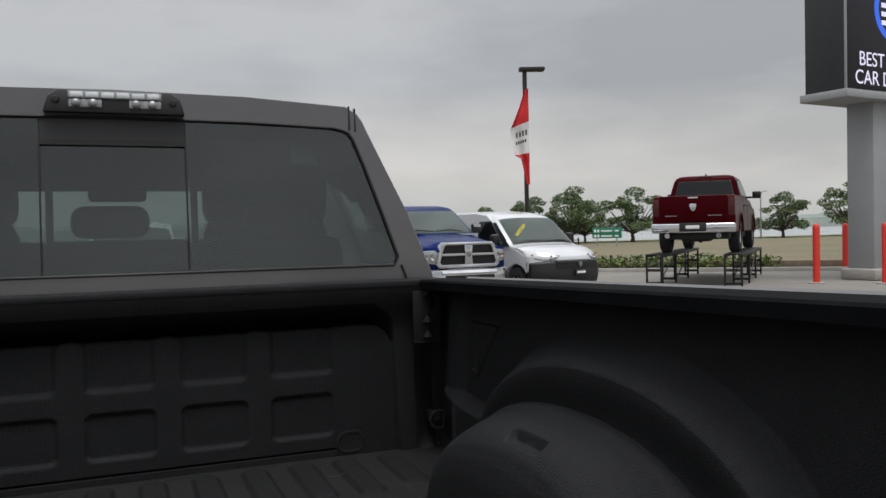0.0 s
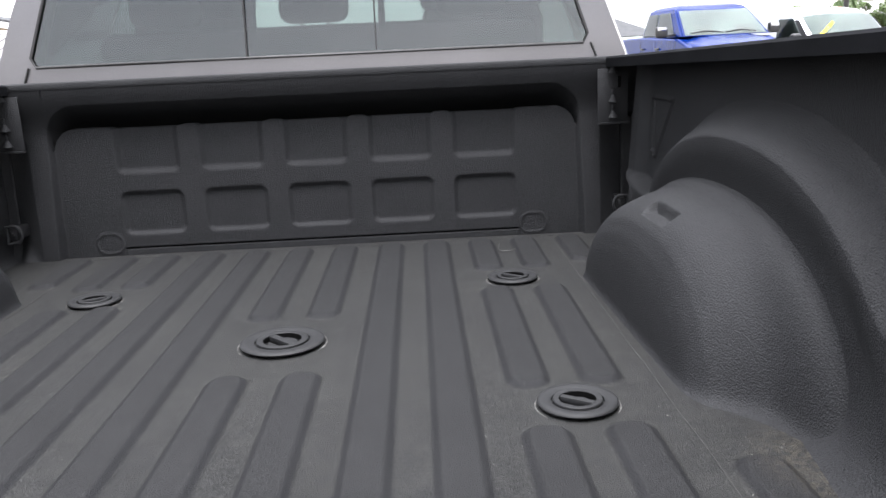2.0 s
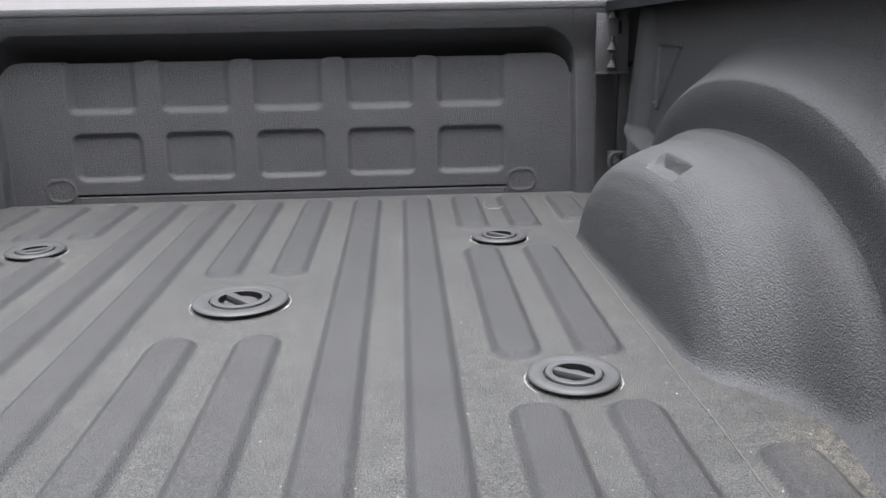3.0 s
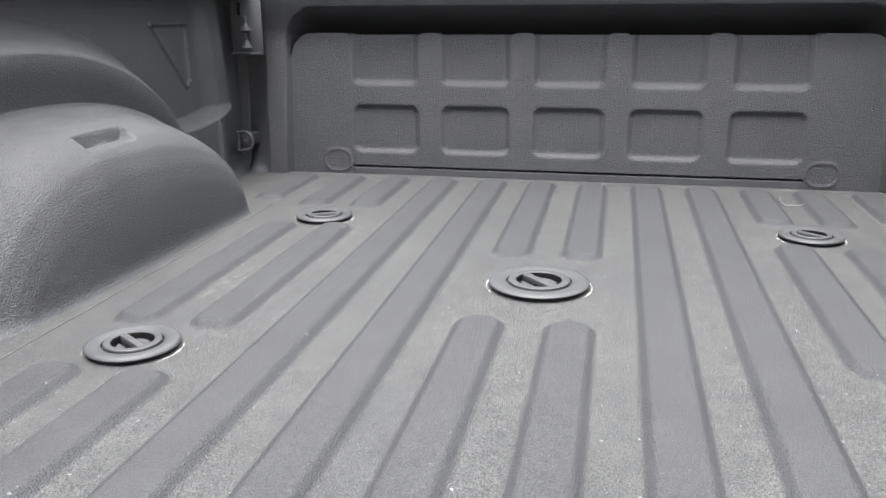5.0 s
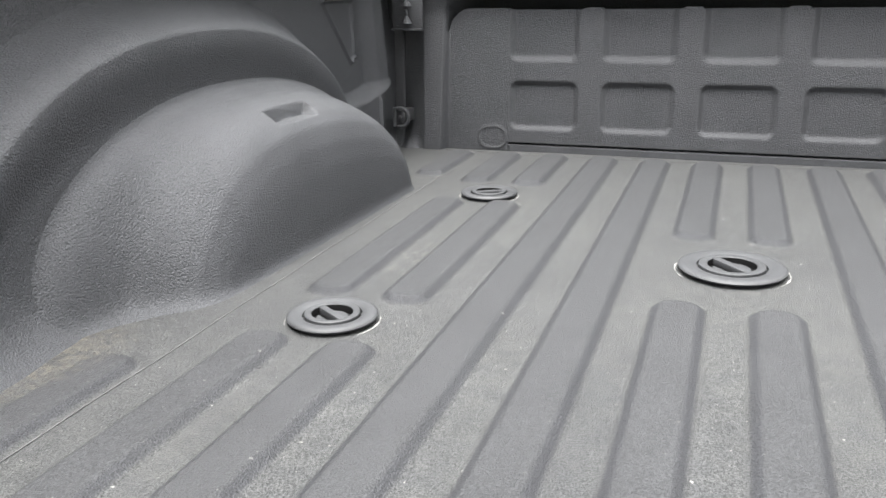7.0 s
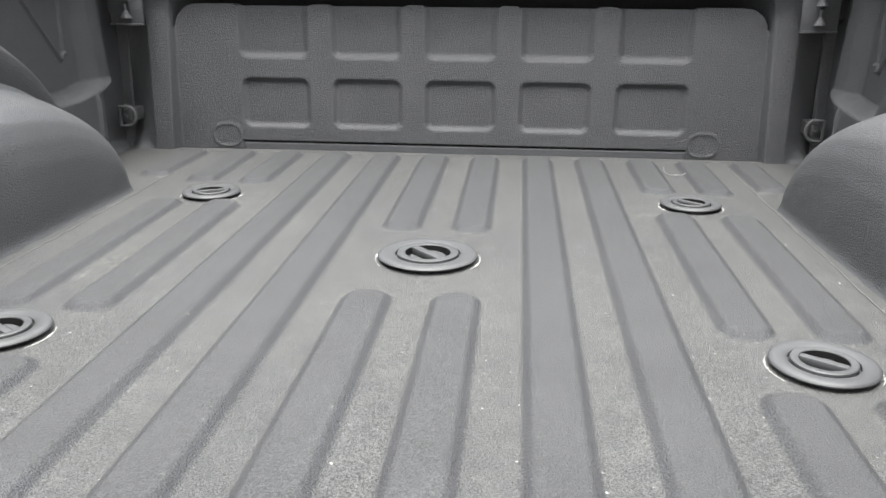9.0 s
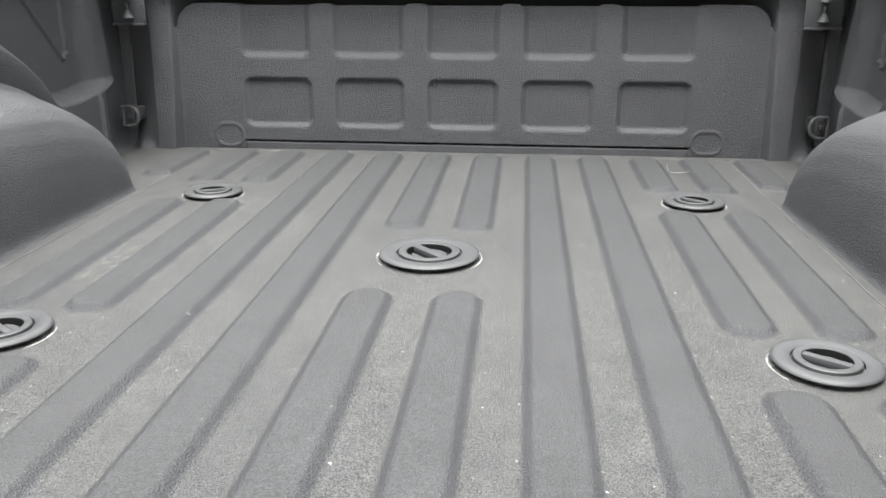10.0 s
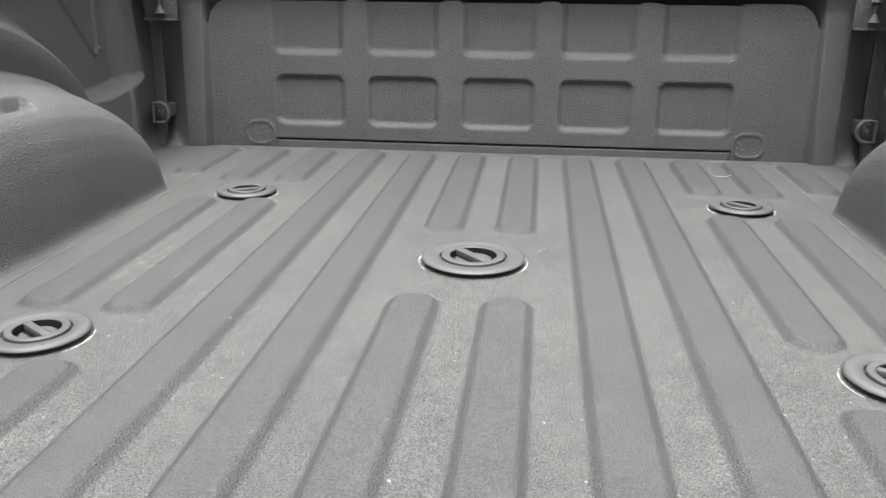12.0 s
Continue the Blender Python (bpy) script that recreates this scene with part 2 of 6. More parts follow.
M = {
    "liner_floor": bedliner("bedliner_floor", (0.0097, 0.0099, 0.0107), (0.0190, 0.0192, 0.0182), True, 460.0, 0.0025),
    "liner_wall": bedliner("bedliner_wall", (0.0150, 0.0154, 0.0164), (0.0190, 0.0194, 0.0201), False, 420.0, 0.0039),
    "plug": material("plug_rubber", (0.0120, 0.0123, 0.0129), 0.58, spec=0.2, vary=0.2, scale=30, fine=0.08, bump=0.1, bump_scale=500),
    # near-black that stands for the shade in plug hollows and the bracket slot
    "hollow_shade": material("shaded_hollow", (0.003, 0.003, 0.003), 0.9, vary=0.2, spec=0.03),
    "seam": material("dusty_seam", (0.024, 0.0237, 0.0226), 0.85, vary=0.5, scale=25, fine=0.2),
    "wire": material("dull_wire", (0.052, 0.051, 0.048), 0.6, 0.2, vary=0.3, scale=60),
    "chip": material("pale_dust_ring", (0.085, 0.083, 0.078), 0.8, vary=0.5, scale=60, fine=0.2),
    "rail": material("rail_cap_plastic", (0.0078, 0.0082, 0.0092), 0.7, vary=0.25, scale=12, bump=0.25, bump_scale=900, spec=0.02),
    "paint_grey": material("granite_metallic_paint", (0.130, 0.126, 0.131), 0.30, 0.65, vary=0.08, scale=6, fine=0.12, fine_scale=900, coat=0.6),
    "black": material("black_plastic", (0.012, 0.012, 0.013), 0.45, vary=0.2, bump=0.1),
    "seal": material("black_rubber_seal", (0.006, 0.006, 0.006), 0.6, vary=0.2),
    "glass_dark": glass("dark_tinted_glass", (0.40, 0.47, 0.45), ior=2.0),
    "glass_mid": glass("window_glass", (0.80, 0.86, 0.83)),
    "glass_tint": glass("side_window_glass", (0.42, 0.47, 0.45)),
    "seat_far": material("grey_seat_cloth", (0.10, 0.11, 0.105), 0.9, vary=0.3),
    "grille_grey": material("grey_grille_plastic", (0.03, 0.031, 0.033), 0.4, vary=0.2),
    "glass_side": glass("side_tinted_glass", (0.10, 0.12, 0.115), ior=1.6),
    "glass_clear": glass("clear_lamp_glass", (0.9, 0.92, 0.92)),
    # dim light of a cabin put into the colour of plates behind the glass
    "cabin_dim": material("painted_dim_cabin", (0.105, 0.125, 0.12), 0.8, vary=0.55, scale=1.6, second=(0.06, 0.072, 0.07)),
    "header": material("header_plastic", (0.016, 0.0165, 0.018), 0.5, vary=0.1),
    "seat": material("seat_cloth", (0.012, 0.012, 0.013), 0.85, vary=0.3, bump=0.3),
    "chrome": material("chrome", (0.60, 0.61, 0.635), 0.07, 1.0, vary=0.06, scale=3),
    "steel": material("galvanised_steel", (0.30, 0.30, 0.31), 0.4, 0.8, vary=0.25, scale=30),
    "lens": material("clear_lens", (0.34, 0.36, 0.365), 0.15, 0.3, vary=0.25, scale=60),
    "tyre": material("tyre_rubber", (0.018, 0.018, 0.019), 0.8, vary=0.3, scale=20, bump=0.3, bump_scale=60),
    "rim": material("alloy_rim", (0.45, 0.46, 0.47), 0.3, 0.8, vary=0.15),
    "blue": material("blue_pearl_paint", (0.0015, 0.012, 0.088), 0.26, 0.0, vary=0.1, scale=2, fine=0.06, fine_scale=600, coat=0.08, spec=0.08),
    "white": material("white_paint", (0.50, 0.51, 0.525), 0.25, vary=0.05, scale=2, coat=0.7),
    "silver": material("silver_white_paint", (0.44, 0.45, 0.46), 0.25, 0.2, vary=0.05, scale=2, coat=0.7),
    "red_paint": material("dark_red_paint", (0.042, 0.0010, 0.0026), 0.3, 0.0, vary=0.1, scale=2, coat=0.0, spec=0.04),
    "chip_lens": material("bright_reflector", (0.75, 0.77, 0.78), 0.25, 0.2, vary=0.15, scale=60),
    "lamp_dim": material("headlamp_lens", (0.13, 0.135, 0.14), 0.12, 0.2, vary=0.5, scale=9, second=(0.30, 0.31, 0.32)),
    "amber": material("amber_lens", (0.34, 0.12, 0.03), 0.2, vary=0.1),
    "taillight": material("red_lens", (0.055, 0.003, 0.005), 0.2, vary=0.2),
    "yellow": material("yellow_window_paint", (0.78, 0.66, 0.03), 0.6, vary=0.1),
    "concrete": material("worn_concrete", (0.185, 0.174, 0.155), 0.85, vary=0.16, scale=0.5, fine=0.10, fine_scale=30, bump=0.2, bump_scale=40),
    "kerb": material("kerb_concrete", (0.34, 0.325, 0.30), 0.85, vary=0.15, scale=2, fine=0.1),
    "field": material("dry_grass", (0.145, 0.118, 0.07), 0.95, vary=0.3, scale=0.15, second=(0.105, 0.10, 0.055), fine=0.2, fine_scale=3),
    "green_strip": material("green_grass", (0.10, 0.12, 0.04), 0.95, vary=0.4, scale=0.4, fine=0.2, fine_scale=6),
    "leaf": material("tree_leaves", (0.060, 0.100, 0.034), 0.75, vary=0.35, scale=0.6, second=(0.098, 0.138, 0.052), fine=0.2, fine_scale=8, island=0.35),
    "hedge": material("hedge_leaves", (0.13, 0.185, 0.03), 0.75, vary=0.4, scale=1.0, second=(0.05, 0.09, 0.018), fine=0.2, fine_scale=20, island=0.4),
    "bark": material("bark", (0.09, 0.07, 0.055), 0.9, vary=0.35, scale=6, bump=0.5, bump_scale=30, bump_dist=0.02),
    # the haze of distance is mixed into this grey-green
    "hill": material("hazed_wooded_hill", (0.16, 0.185, 0.17), 0.95, vary=0.2, scale=0.02, second=(0.20, 0.22, 0.205), fine=0.12, fine_scale=0.3),
    "water": material("grey_lake_water", (0.30, 0.33, 0.33), 0.25, vary=0.1, scale=0.03, bump=0.2, bump_scale=1.5, bump_dist=0.05),
    "pole": material("black_pole_paint", (0.015, 0.014, 0.014), 0.5, vary=0.2),
    "flag_red": material("red_flag_cloth", (0.55, 0.02, 0.025), 0.8, vary=0.12, scale=3),
    "flag_white": material("white_flag_cloth", (0.72, 0.71, 0.70), 0.8, vary=0.08, scale=3),
    "ink": material("black_print", (0.02, 0.02, 0.022), 0.8, vary=0.2),
    "sign_grey": material("sign_pillar_paint", (0.29, 0.30, 0.31), 0.55, vary=0.08, scale=1.0, fine=0.04),
    "sign_dark": material("sign_cabinet_paint", (0.022, 0.024, 0.027), 0.45, vary=0.2),
    "screen": material("led_screen_black", (0.006, 0.006, 0.012), 0.35, vary=0.3),
    "bollard": material("red_bollard_sleeve", (0.62, 0.035, 0.02), 0.5, vary=0.1, scale=4),
    "sign_green": material("green_road_sign", (0.01, 0.17, 0.10), 0.5, vary=0.08),
    "sign_white": material("white_reflective_print", (0.75, 0.77, 0.75), 0.5, vary=0.08),
    "metal_roof": material("standing_seam_roof", (0.23, 0.225, 0.22), 0.5, 0.2, vary=0.1, scale=1.5),
    "shingle": material("dark_shingles", (0.045, 0.047, 0.05), 0.9, vary=0.3, scale=3, fine=0.2, fine_scale=20),
    "stucco": material("tan_wall", (0.50, 0.42, 0.30), 0.85, vary=0.1, scale=2, fine=0.06),
    "timber": material("brown_gable_boards", (0.20, 0.15, 0.105), 0.8, vary=0.2, scale=3),
    "trim_white": material("white_trim", (0.70, 0.70, 0.68), 0.6, vary=0.08),
    "ramp": material("black_ramp_steel", (0.02, 0.019, 0.019), 0.5, 0.3, vary=0.3, scale=8),
}


def lit_material(name, colour, strength):
    m = bpy.data.materials.new(name)
    m.use_nodes = True
    p = m.node_tree.nodes["Principled BSDF"]
    p.inputs["Base Color"].default_value = (0.02, 0.02, 0.02, 1)
    p.inputs["Emission Color"].default_value = (*colour, 1)
    p.inputs["Emission Strength"].default_value = strength
    return m


M["led_white"] = lit_material("lit_white_text", (0.85, 0.80, 1.0), 0.75)
M["led_blue"] = lit_material("lit_blue", (0.02, 0.12, 0.75), 0.8)


# ---- mesh helpers ----
def finish(bm, name, mat, smooth=None):
    me = bpy.data.meshes.new(name)
    bmesh.ops.recalc_face_normals(bm, faces=bm.faces)
    bm.to_mesh(me)
    bm.free()
    me.materials.append(M[mat] if isinstance(mat, str) else mat)
    if smooth:
        me.polygons.foreach_set("use_smooth", [True] * len(me.polygons))
        if smooth is not True:
            me.set_sharp_from_angle(angle=radians(smooth))
    return me


def part(name, bm, mat, parent, label="", smooth=35, kind="", flat_area=0.0):
    ob = new(name, finish(bm, name, mat, smooth))
    if flat_area:
        ob.data.polygons.foreach_set("use_smooth", [p.area < flat_area for p in ob.data.polygons])
    ob.parent = parent
    return tagged(ob, label, kind=kind)


def thing(name, label, category, m=None, group="", kind=""):
    ob = new(name)
    ob.empty_display_size = 0.2
    if m is not None:
        ob.matrix_world = m
    return tagged(ob, label, category, group, kind)


def solid(name, bm, mat, label, category, m=None, group="", kind="", smooth=35):
    ob = new(name, finish(bm, name, mat, smooth))
    if m is not None:
        ob.matrix_world = m
    return tagged(ob, label, category, group, kind)


def add_box(bm, x0, x1, y0, y1, z0, z1, bevel=0.0, m=None, segments=2):
    made = bmesh.ops.create_cube(bm, size=1.0)["verts"]
    bmesh.ops.scale(bm, vec=(x1 - x0, y1 - y0, z1 - z0), verts=made)
    bmesh.ops.translate(bm, vec=((x0 + x1) / 2, (y0 + y1) / 2, (z0 + z1) / 2), verts=made)
    if bevel:
        edges = list({e for v in made for e in v.link_edges})
        res = bmesh.ops.bevel(bm, geom=edges, offset=bevel, segments=segments, profile=0.5, affect="EDGES")
        made = list({v for f in res["faces"] for v in f.verts} | {v for v in made if v.is_valid})
    if m is not None:
        bmesh.ops.transform(bm, matrix=m, verts=made)
    return made


def box(*a, **k):
    bm = bmesh.new()
    add_box(bm, *a, **k)
    return bm


def add_tube(bm, pts, radii, n=10, closed=False, caps=True):
    """A round bar along points, with a radius at each."""
    pts = [Vector(p) for p in pts]
    if isinstance(radii, (int, float)):
        radii = [radii] * len(pts)
    rings, count = [], len(pts)
    side = None
    for i, p in enumerate(pts):
        a, b = (pts[i - 1] if i or closed else p), (pts[(i + 1) % count] if i < count - 1 or closed else p)
        d = (b - a).normalized()
        if side is None:
            side = d.orthogonal().normalized()
        side = (side - d * side.dot(d)).normalized()
        up = d.cross(side)
        rings.append([bm.verts.new(p + radii[i] * (math.cos(2 * math.pi * k / n) * side + math.sin(2 * math.pi * k / n) * up)) for k in range(n)])
    for i in range(count if closed else count - 1):
        r, s = rings[i], rings[(i + 1) % count]
        for k in range(n):
            bm.faces.new((r[k], r[(k + 1) % n], s[(k + 1) % n], s[k]))
    if caps and not closed:
        bm.faces.new(rings[0][::-1])
        bm.faces.new(rings[-1])
    return bm


def tube(*a, **k):
    return add_tube(bmesh.new(), *a, **k)


def lathe(profile, n=48, bm=None):
    """Turns (radius, z) pairs about the z axis."""
    bm = bm or bmesh.new()
    rings = []
    for r, z in profile:
        if r < 1e-6:
            rings.append([bm.verts.new((0, 0, z))])
        else:
            rings.append([bm.verts.new((r * math.cos(2 * math.pi * k / n), r * math.sin(2 * math.pi * k / n), z)) for k in range(n)])
    for a, b in zip(rings, rings[1:]):
        for k in range(n):
            q = [a[k % len(a)], a[(k + 1) % len(a)], b[(k + 1) % len(b)], b[k % len(b)]]
            q = list(dict.fromkeys(q))
            if len(q) > 2:
                bm.faces.new(q)
    return bm


def prism(poly, lo, hi, axis="x", bevel=0.0, segments=2):
    """A flat outline drawn through a thickness along an axis."""
    bm = bmesh.new()

    def at(u, v, w):
        return (w, u, v) if axis == "x" else (u, w, v) if axis == "y" else (u, v, w)

    a = [bm.verts.new(at(u, v, lo)) for u, v in poly]
    b = [bm.verts.new(at(u, v, hi)) for u, v in poly]
    bm.faces.new(a)
    bm.faces.new(b[::-1])
    for i in range(len(poly)):
        j = (i + 1) % len(poly)
        bm.faces.new((a[i], b[i], b[j], a[j]))
    bmesh.ops.recalc_face_normals(bm, faces=bm.faces)
    if bevel:
        bmesh.ops.bevel(bm, geom=list(bm.edges), offset=bevel, segments=segments, profile=0.5, affect="EDGES", clamp_overlap=True)
    return bm


def sheet(us, vs, fn, back=None):
    """A surface over two rows of numbers, fn giving x, y, z arrays; back: a shift that gives it thickness."""
    U, V = np.meshgrid(us, vs, indexing="ij")
    X, Y, Z = fn(U, V)
    co = np.stack([X, Y, Z], -1).reshape(-1, 3)
    nu, nv = len(us), len(vs)
    idx = np.arange(nu * nv).reshape(nu, nv)
    q = np.stack([idx[:-1, :-1], idx[1:, :-1], idx[1:, 1:], idx[:-1, 1:]], -1).reshape(-1, 4)
    if back is not None:
        far = co + np.array(back)
        m = len(co)
        rim = np.concatenate([idx[:, 0], idx[-1, 1:], idx[::-1, -1][1:], idx[0, ::-1][1:-1]])
        nxt = np.roll(rim, -1)
        q = np.concatenate([q, q[:, ::-1] + m, np.stack([rim, rim + m, nxt + m, nxt], -1)])
        co = np.concatenate([co, far])
    me = bpy.data.meshes.new("sheet")
    me.from_pydata(co.tolist(), [], q.tolist())
    me.update()
    return me


def sheet_part(name, me, mat, parent, label="", smooth=True, kind=""):
    me.name = name
    me.materials.append(M[mat])
    bm = bmesh.new()
    bm.from_mesh(me)
    bmesh.ops.recalc_face_normals(bm, faces=bm.faces)
    bm.to_mesh(me)
    bm.free()
    me.polygons.foreach_set("use_smooth", [True] * len(me.polygons))
    me.set_sharp_from_angle(angle=radians(60))
    ob = new(name, me)
    ob.parent = parent
    return tagged(ob, label, kind=kind)


def panel(corners, u0, u1, v0, v1, thick=0.006, lift=0.002, bm=None, open_back=False):
    """A thin plate lying on a four-cornered face (bottom left, bottom right, top right, top left) between fractions of it."""
    bl, br, tr, tl = [Vector(c) for c in corners]
    bm = bm or bmesh.new()

    def at(u, v):
        return (bl * (1 - u) + br * u) * (1 - v) + (tl * (1 - u) + tr * u) * v

    nrm = (br - bl).cross(tl - bl).normalized()
    pts = [at(u0, v0), at(u1, v0), at(u1, v1), at(u0, v1)]
    a = [bm.verts.new(p + nrm * lift) for p in pts]
    b = [bm.verts.new(p + nrm * (lift + thick)) for p in pts]
    if not open_back:
        bm.faces.new(a[::-1])
    bm.faces.new(b)
    for i in range(4):
        j = (i + 1) % 4
        bm.faces.new((a[i], a[j], b[j], b[i]))
    return bm


def smoothstep(lo, hi, v):
    t = np.clip((v - lo) / (hi - lo), 0, 1)
    return t * t * (3 - 2 * t)


def rounded_rect(px, py, cx, cy, hx, hy, r):
    """Signed distance to a rectangle with rounded corners, negative inside."""
    qx, qy = np.abs(px - cx) - hx + r, np.abs(py - cy) - hy + r
    return np.hypot(np.maximum(qx, 0), np.maximum(qy, 0)) + np.minimum(np.maximum(qx, qy), 0) - r


def letters(text, size, mat, name, parent, m, depth=0.004, align="LEFT", label=""):
    cu = bpy.data.curves.new(name, "FONT")
    cu.body, cu.size, cu.extrude, cu.align_x = text, size, depth, align
    tmp = bpy.data.objects.new(name + "_text", cu)
    scene.collection.objects.link(tmp)
    bpy.context.view_layer.update()
    me = bpy.data.meshes.new_from_object(tmp.evaluated_get(bpy.context.evaluated_depsgraph_get()))
    bpy.data.objects.remove(tmp)
    bpy.data.curves.remove(cu)
    me.materials.clear()
    me.materials.append(M[mat])
    ob = new(name, me)
    ob.parent = parent
    ob.matrix_local = m
    return tagged(ob, label)


# ---- ground, lot and distance ----
EDGE_A, EDGE_D = Vector((15.0, 22.5, 0)), Vector((0.79, -0.61, 0))     # a point of the lot's far edge and the way it runs


def edge(s, off=0.0):
    """A point s metres along the lot's edge, off metres beyond it."""
    return EDGE_A + EDGE_D * s + Vector((0.61, 0.79, 0)) * off


def ground_sheet():
    bm = bmesh.new()
    xs = [-1500, -300, -80, -20, 20, 80, 300, 1500]
    vs = [[bm.verts.new((x, y, GROUND - 0.10)) for y in xs] for x in xs]
    for i in range(len(xs) - 1):
        for j in range(len(xs) - 1):
            bm.faces.new((vs[i][j], vs[i + 1][j], vs[i + 1][j + 1], vs[i][j + 1]))
    solid("ground", bm, "field", "dry tan grass field beyond the car lot", "field", kind="structure")
    bm = bmesh.new()
    poly = [edge(-60), edge(60), Vector((60, -45, 0)), Vector((-60, -45, 0)), Vector((-60, 60, 0))]
    lo = [bm.verts.new((p.x, p.y, GROUND - 0.2)) for p in poly]
    hi = [bm.verts.new((p.x, p.y, GROUND)) for p in poly]
    bm.faces.new(hi)
    bm.faces.new(lo[::-1])
    for i in range(len(poly)):
        j = (i + 1) % len(poly)
        bm.faces.new((lo[i], lo[j], hi[j], hi[i]))
    solid("pavement", bm, "concrete", "worn pale concrete paving of the car lot", "pavement", kind="structure")
    bm = bmesh.new()
    a, b = edge(-60), edge(60)
    mid, ang = (a + b) / 2, math.atan2(EDGE_D.y, EDGE_D.x)
    add_box(bm, -60, 60, -0.16, 0.0, -0.15, 0.13, 0.02, m=Matrix.Translation((mid.x, mid.y, GROUND)) @ Matrix.Rotation(ang, 4, "Z"))
    solid("kerb", bm, "kerb", "pale concrete kerb along the edge of the lot", "kerb", kind="structure")
    bm = bmesh.new()
    add_box(bm, -4, 60, 0.35, 0.75, -0.2, 0.33, 0.03, m=Matrix.Translation((edge(3).x, edge(3).y, GROUND)) @ Matrix.Rotation(ang, 4, "Z"))
    solid("low_wall", bm, "timber", "low brown retaining wall behind the kerb", "wall", kind="structure")
    bm = box(-400, 900, 80, 260, GROUND - 0.3, GROUND - 0.06)
    solid("water", bm, "water", "pale grey lake beyond the field", "lake", kind="structure")
    bm = box(-400, 400, 74, 80, GROUND - 0.3, GROUND - 0.04)
    solid("grass_bank", bm, "green_strip", "strip of green grass along the shore", "grass", kind="structure")
    # the far shore
    rnd = random.Random(4)
    xs = np.linspace(-700, 1500, 260)
    hts = [5.0 + 2.2 * noise.noise((x * 0.006, 3.1, 0)) + 0.9 * noise.noise((x * 0.05, 1.7, 0)) + 0.3 * rnd.random() for x in xs]
    bm = bmesh.new()
    rows = []
    for dy, k in ((0, 0.0), (4, 0.75), (14, 1.0), (60, 0.9), (90, 0.0)):
        rows.append([bm.verts.new((x, 262 + dy + 0.1 * abs(x - 100), GROUND - 0.2 + k * (h + 1.0))) for x, h in zip(xs, hts)])
    for r, s in zip(rows, rows[1:]):
        for i in range(len(xs) - 1):
            bm.faces.new((r[i], r[i + 1], s[i + 1], s[i]))
    solid("far_hill", bm, "hill", "hazy wooded ridge on the far shore", "hill", kind="structure", smooth=None)


ground_sheet()

# ---- the pickup whose bed the camera looks into ----
truck = thing("pickup_truck", "dark grey crew-cab pickup truck with lined bed and lowered tailgate", "pickup truck", pose(0, 0, GROUND))


def truck_part(name, ob_or_bm, mat=None, parent=None, label="", smooth=35):
    ob = part(name, ob_or_bm, mat, parent or truck, label, smooth)
    if parent is None:
        ob.matrix_local = pose(0, 0, -GROUND)
    return ob


def truck_sheet(name, me, mat, label=""):
    ob = sheet_part(name, me, mat, truck, label)
    ob.matrix_local = pose(0, 0, -GROUND)
    return ob


RIB_X0, RIB_HALF, RIB_H = 0.0070, 0.0395, 0.0105
BED_REAR, BED_FRONT = -1.13, 0.806
RIBS = []
for s in (-1, 1):
    RIBS += [(s * 0.0615 - 0.003, -1.2, -0.140), (s * 0.0615 - 0.003, 0.147, 0.79), (s * 0.184, -1.2, 0.79), (s * 0.308, -1.2, 0.79)]
    for cx in (0.430, 0.547):
        RIBS += [(s * cx, -1.2, -0.392), (s * cx, -0.262, 0.312), (s * cx, 0.455, 0.79)]
    RIBS += [(s * 0.682, -1.2, -0.507), (s * 0.672, 0.497, 0.79)]


def floor_fn(X, Y):
    Z = np.zeros_like(X)
    for cx, y0, y1 in RIBS:
        d = rounded_rect(X, Y, cx + RIB_X0, (y0 + y1) / 2, RIB_HALF, (y1 - y0) / 2, 0.036)
        Z = np.maximum(Z, RIB_H * smoothstep(0.001, -0.018, d))
    return X, Y, Z - 0.0006 * np.cos(X * 9) 


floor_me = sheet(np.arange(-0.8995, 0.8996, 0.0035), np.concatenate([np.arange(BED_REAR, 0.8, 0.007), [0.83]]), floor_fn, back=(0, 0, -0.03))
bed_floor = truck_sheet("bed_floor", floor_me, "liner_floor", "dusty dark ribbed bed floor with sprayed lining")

for s in (-1, 1):
    truck_part("floor_seam", tube([(s * 0.635 + 0.003 + 0.001 * math.sin(y * 23), y, 0.0005) for y in np.linspace(-1.12, 0.70, 60)], 0.0007, n=6), "seam", label="pale dusty seam in the floor")


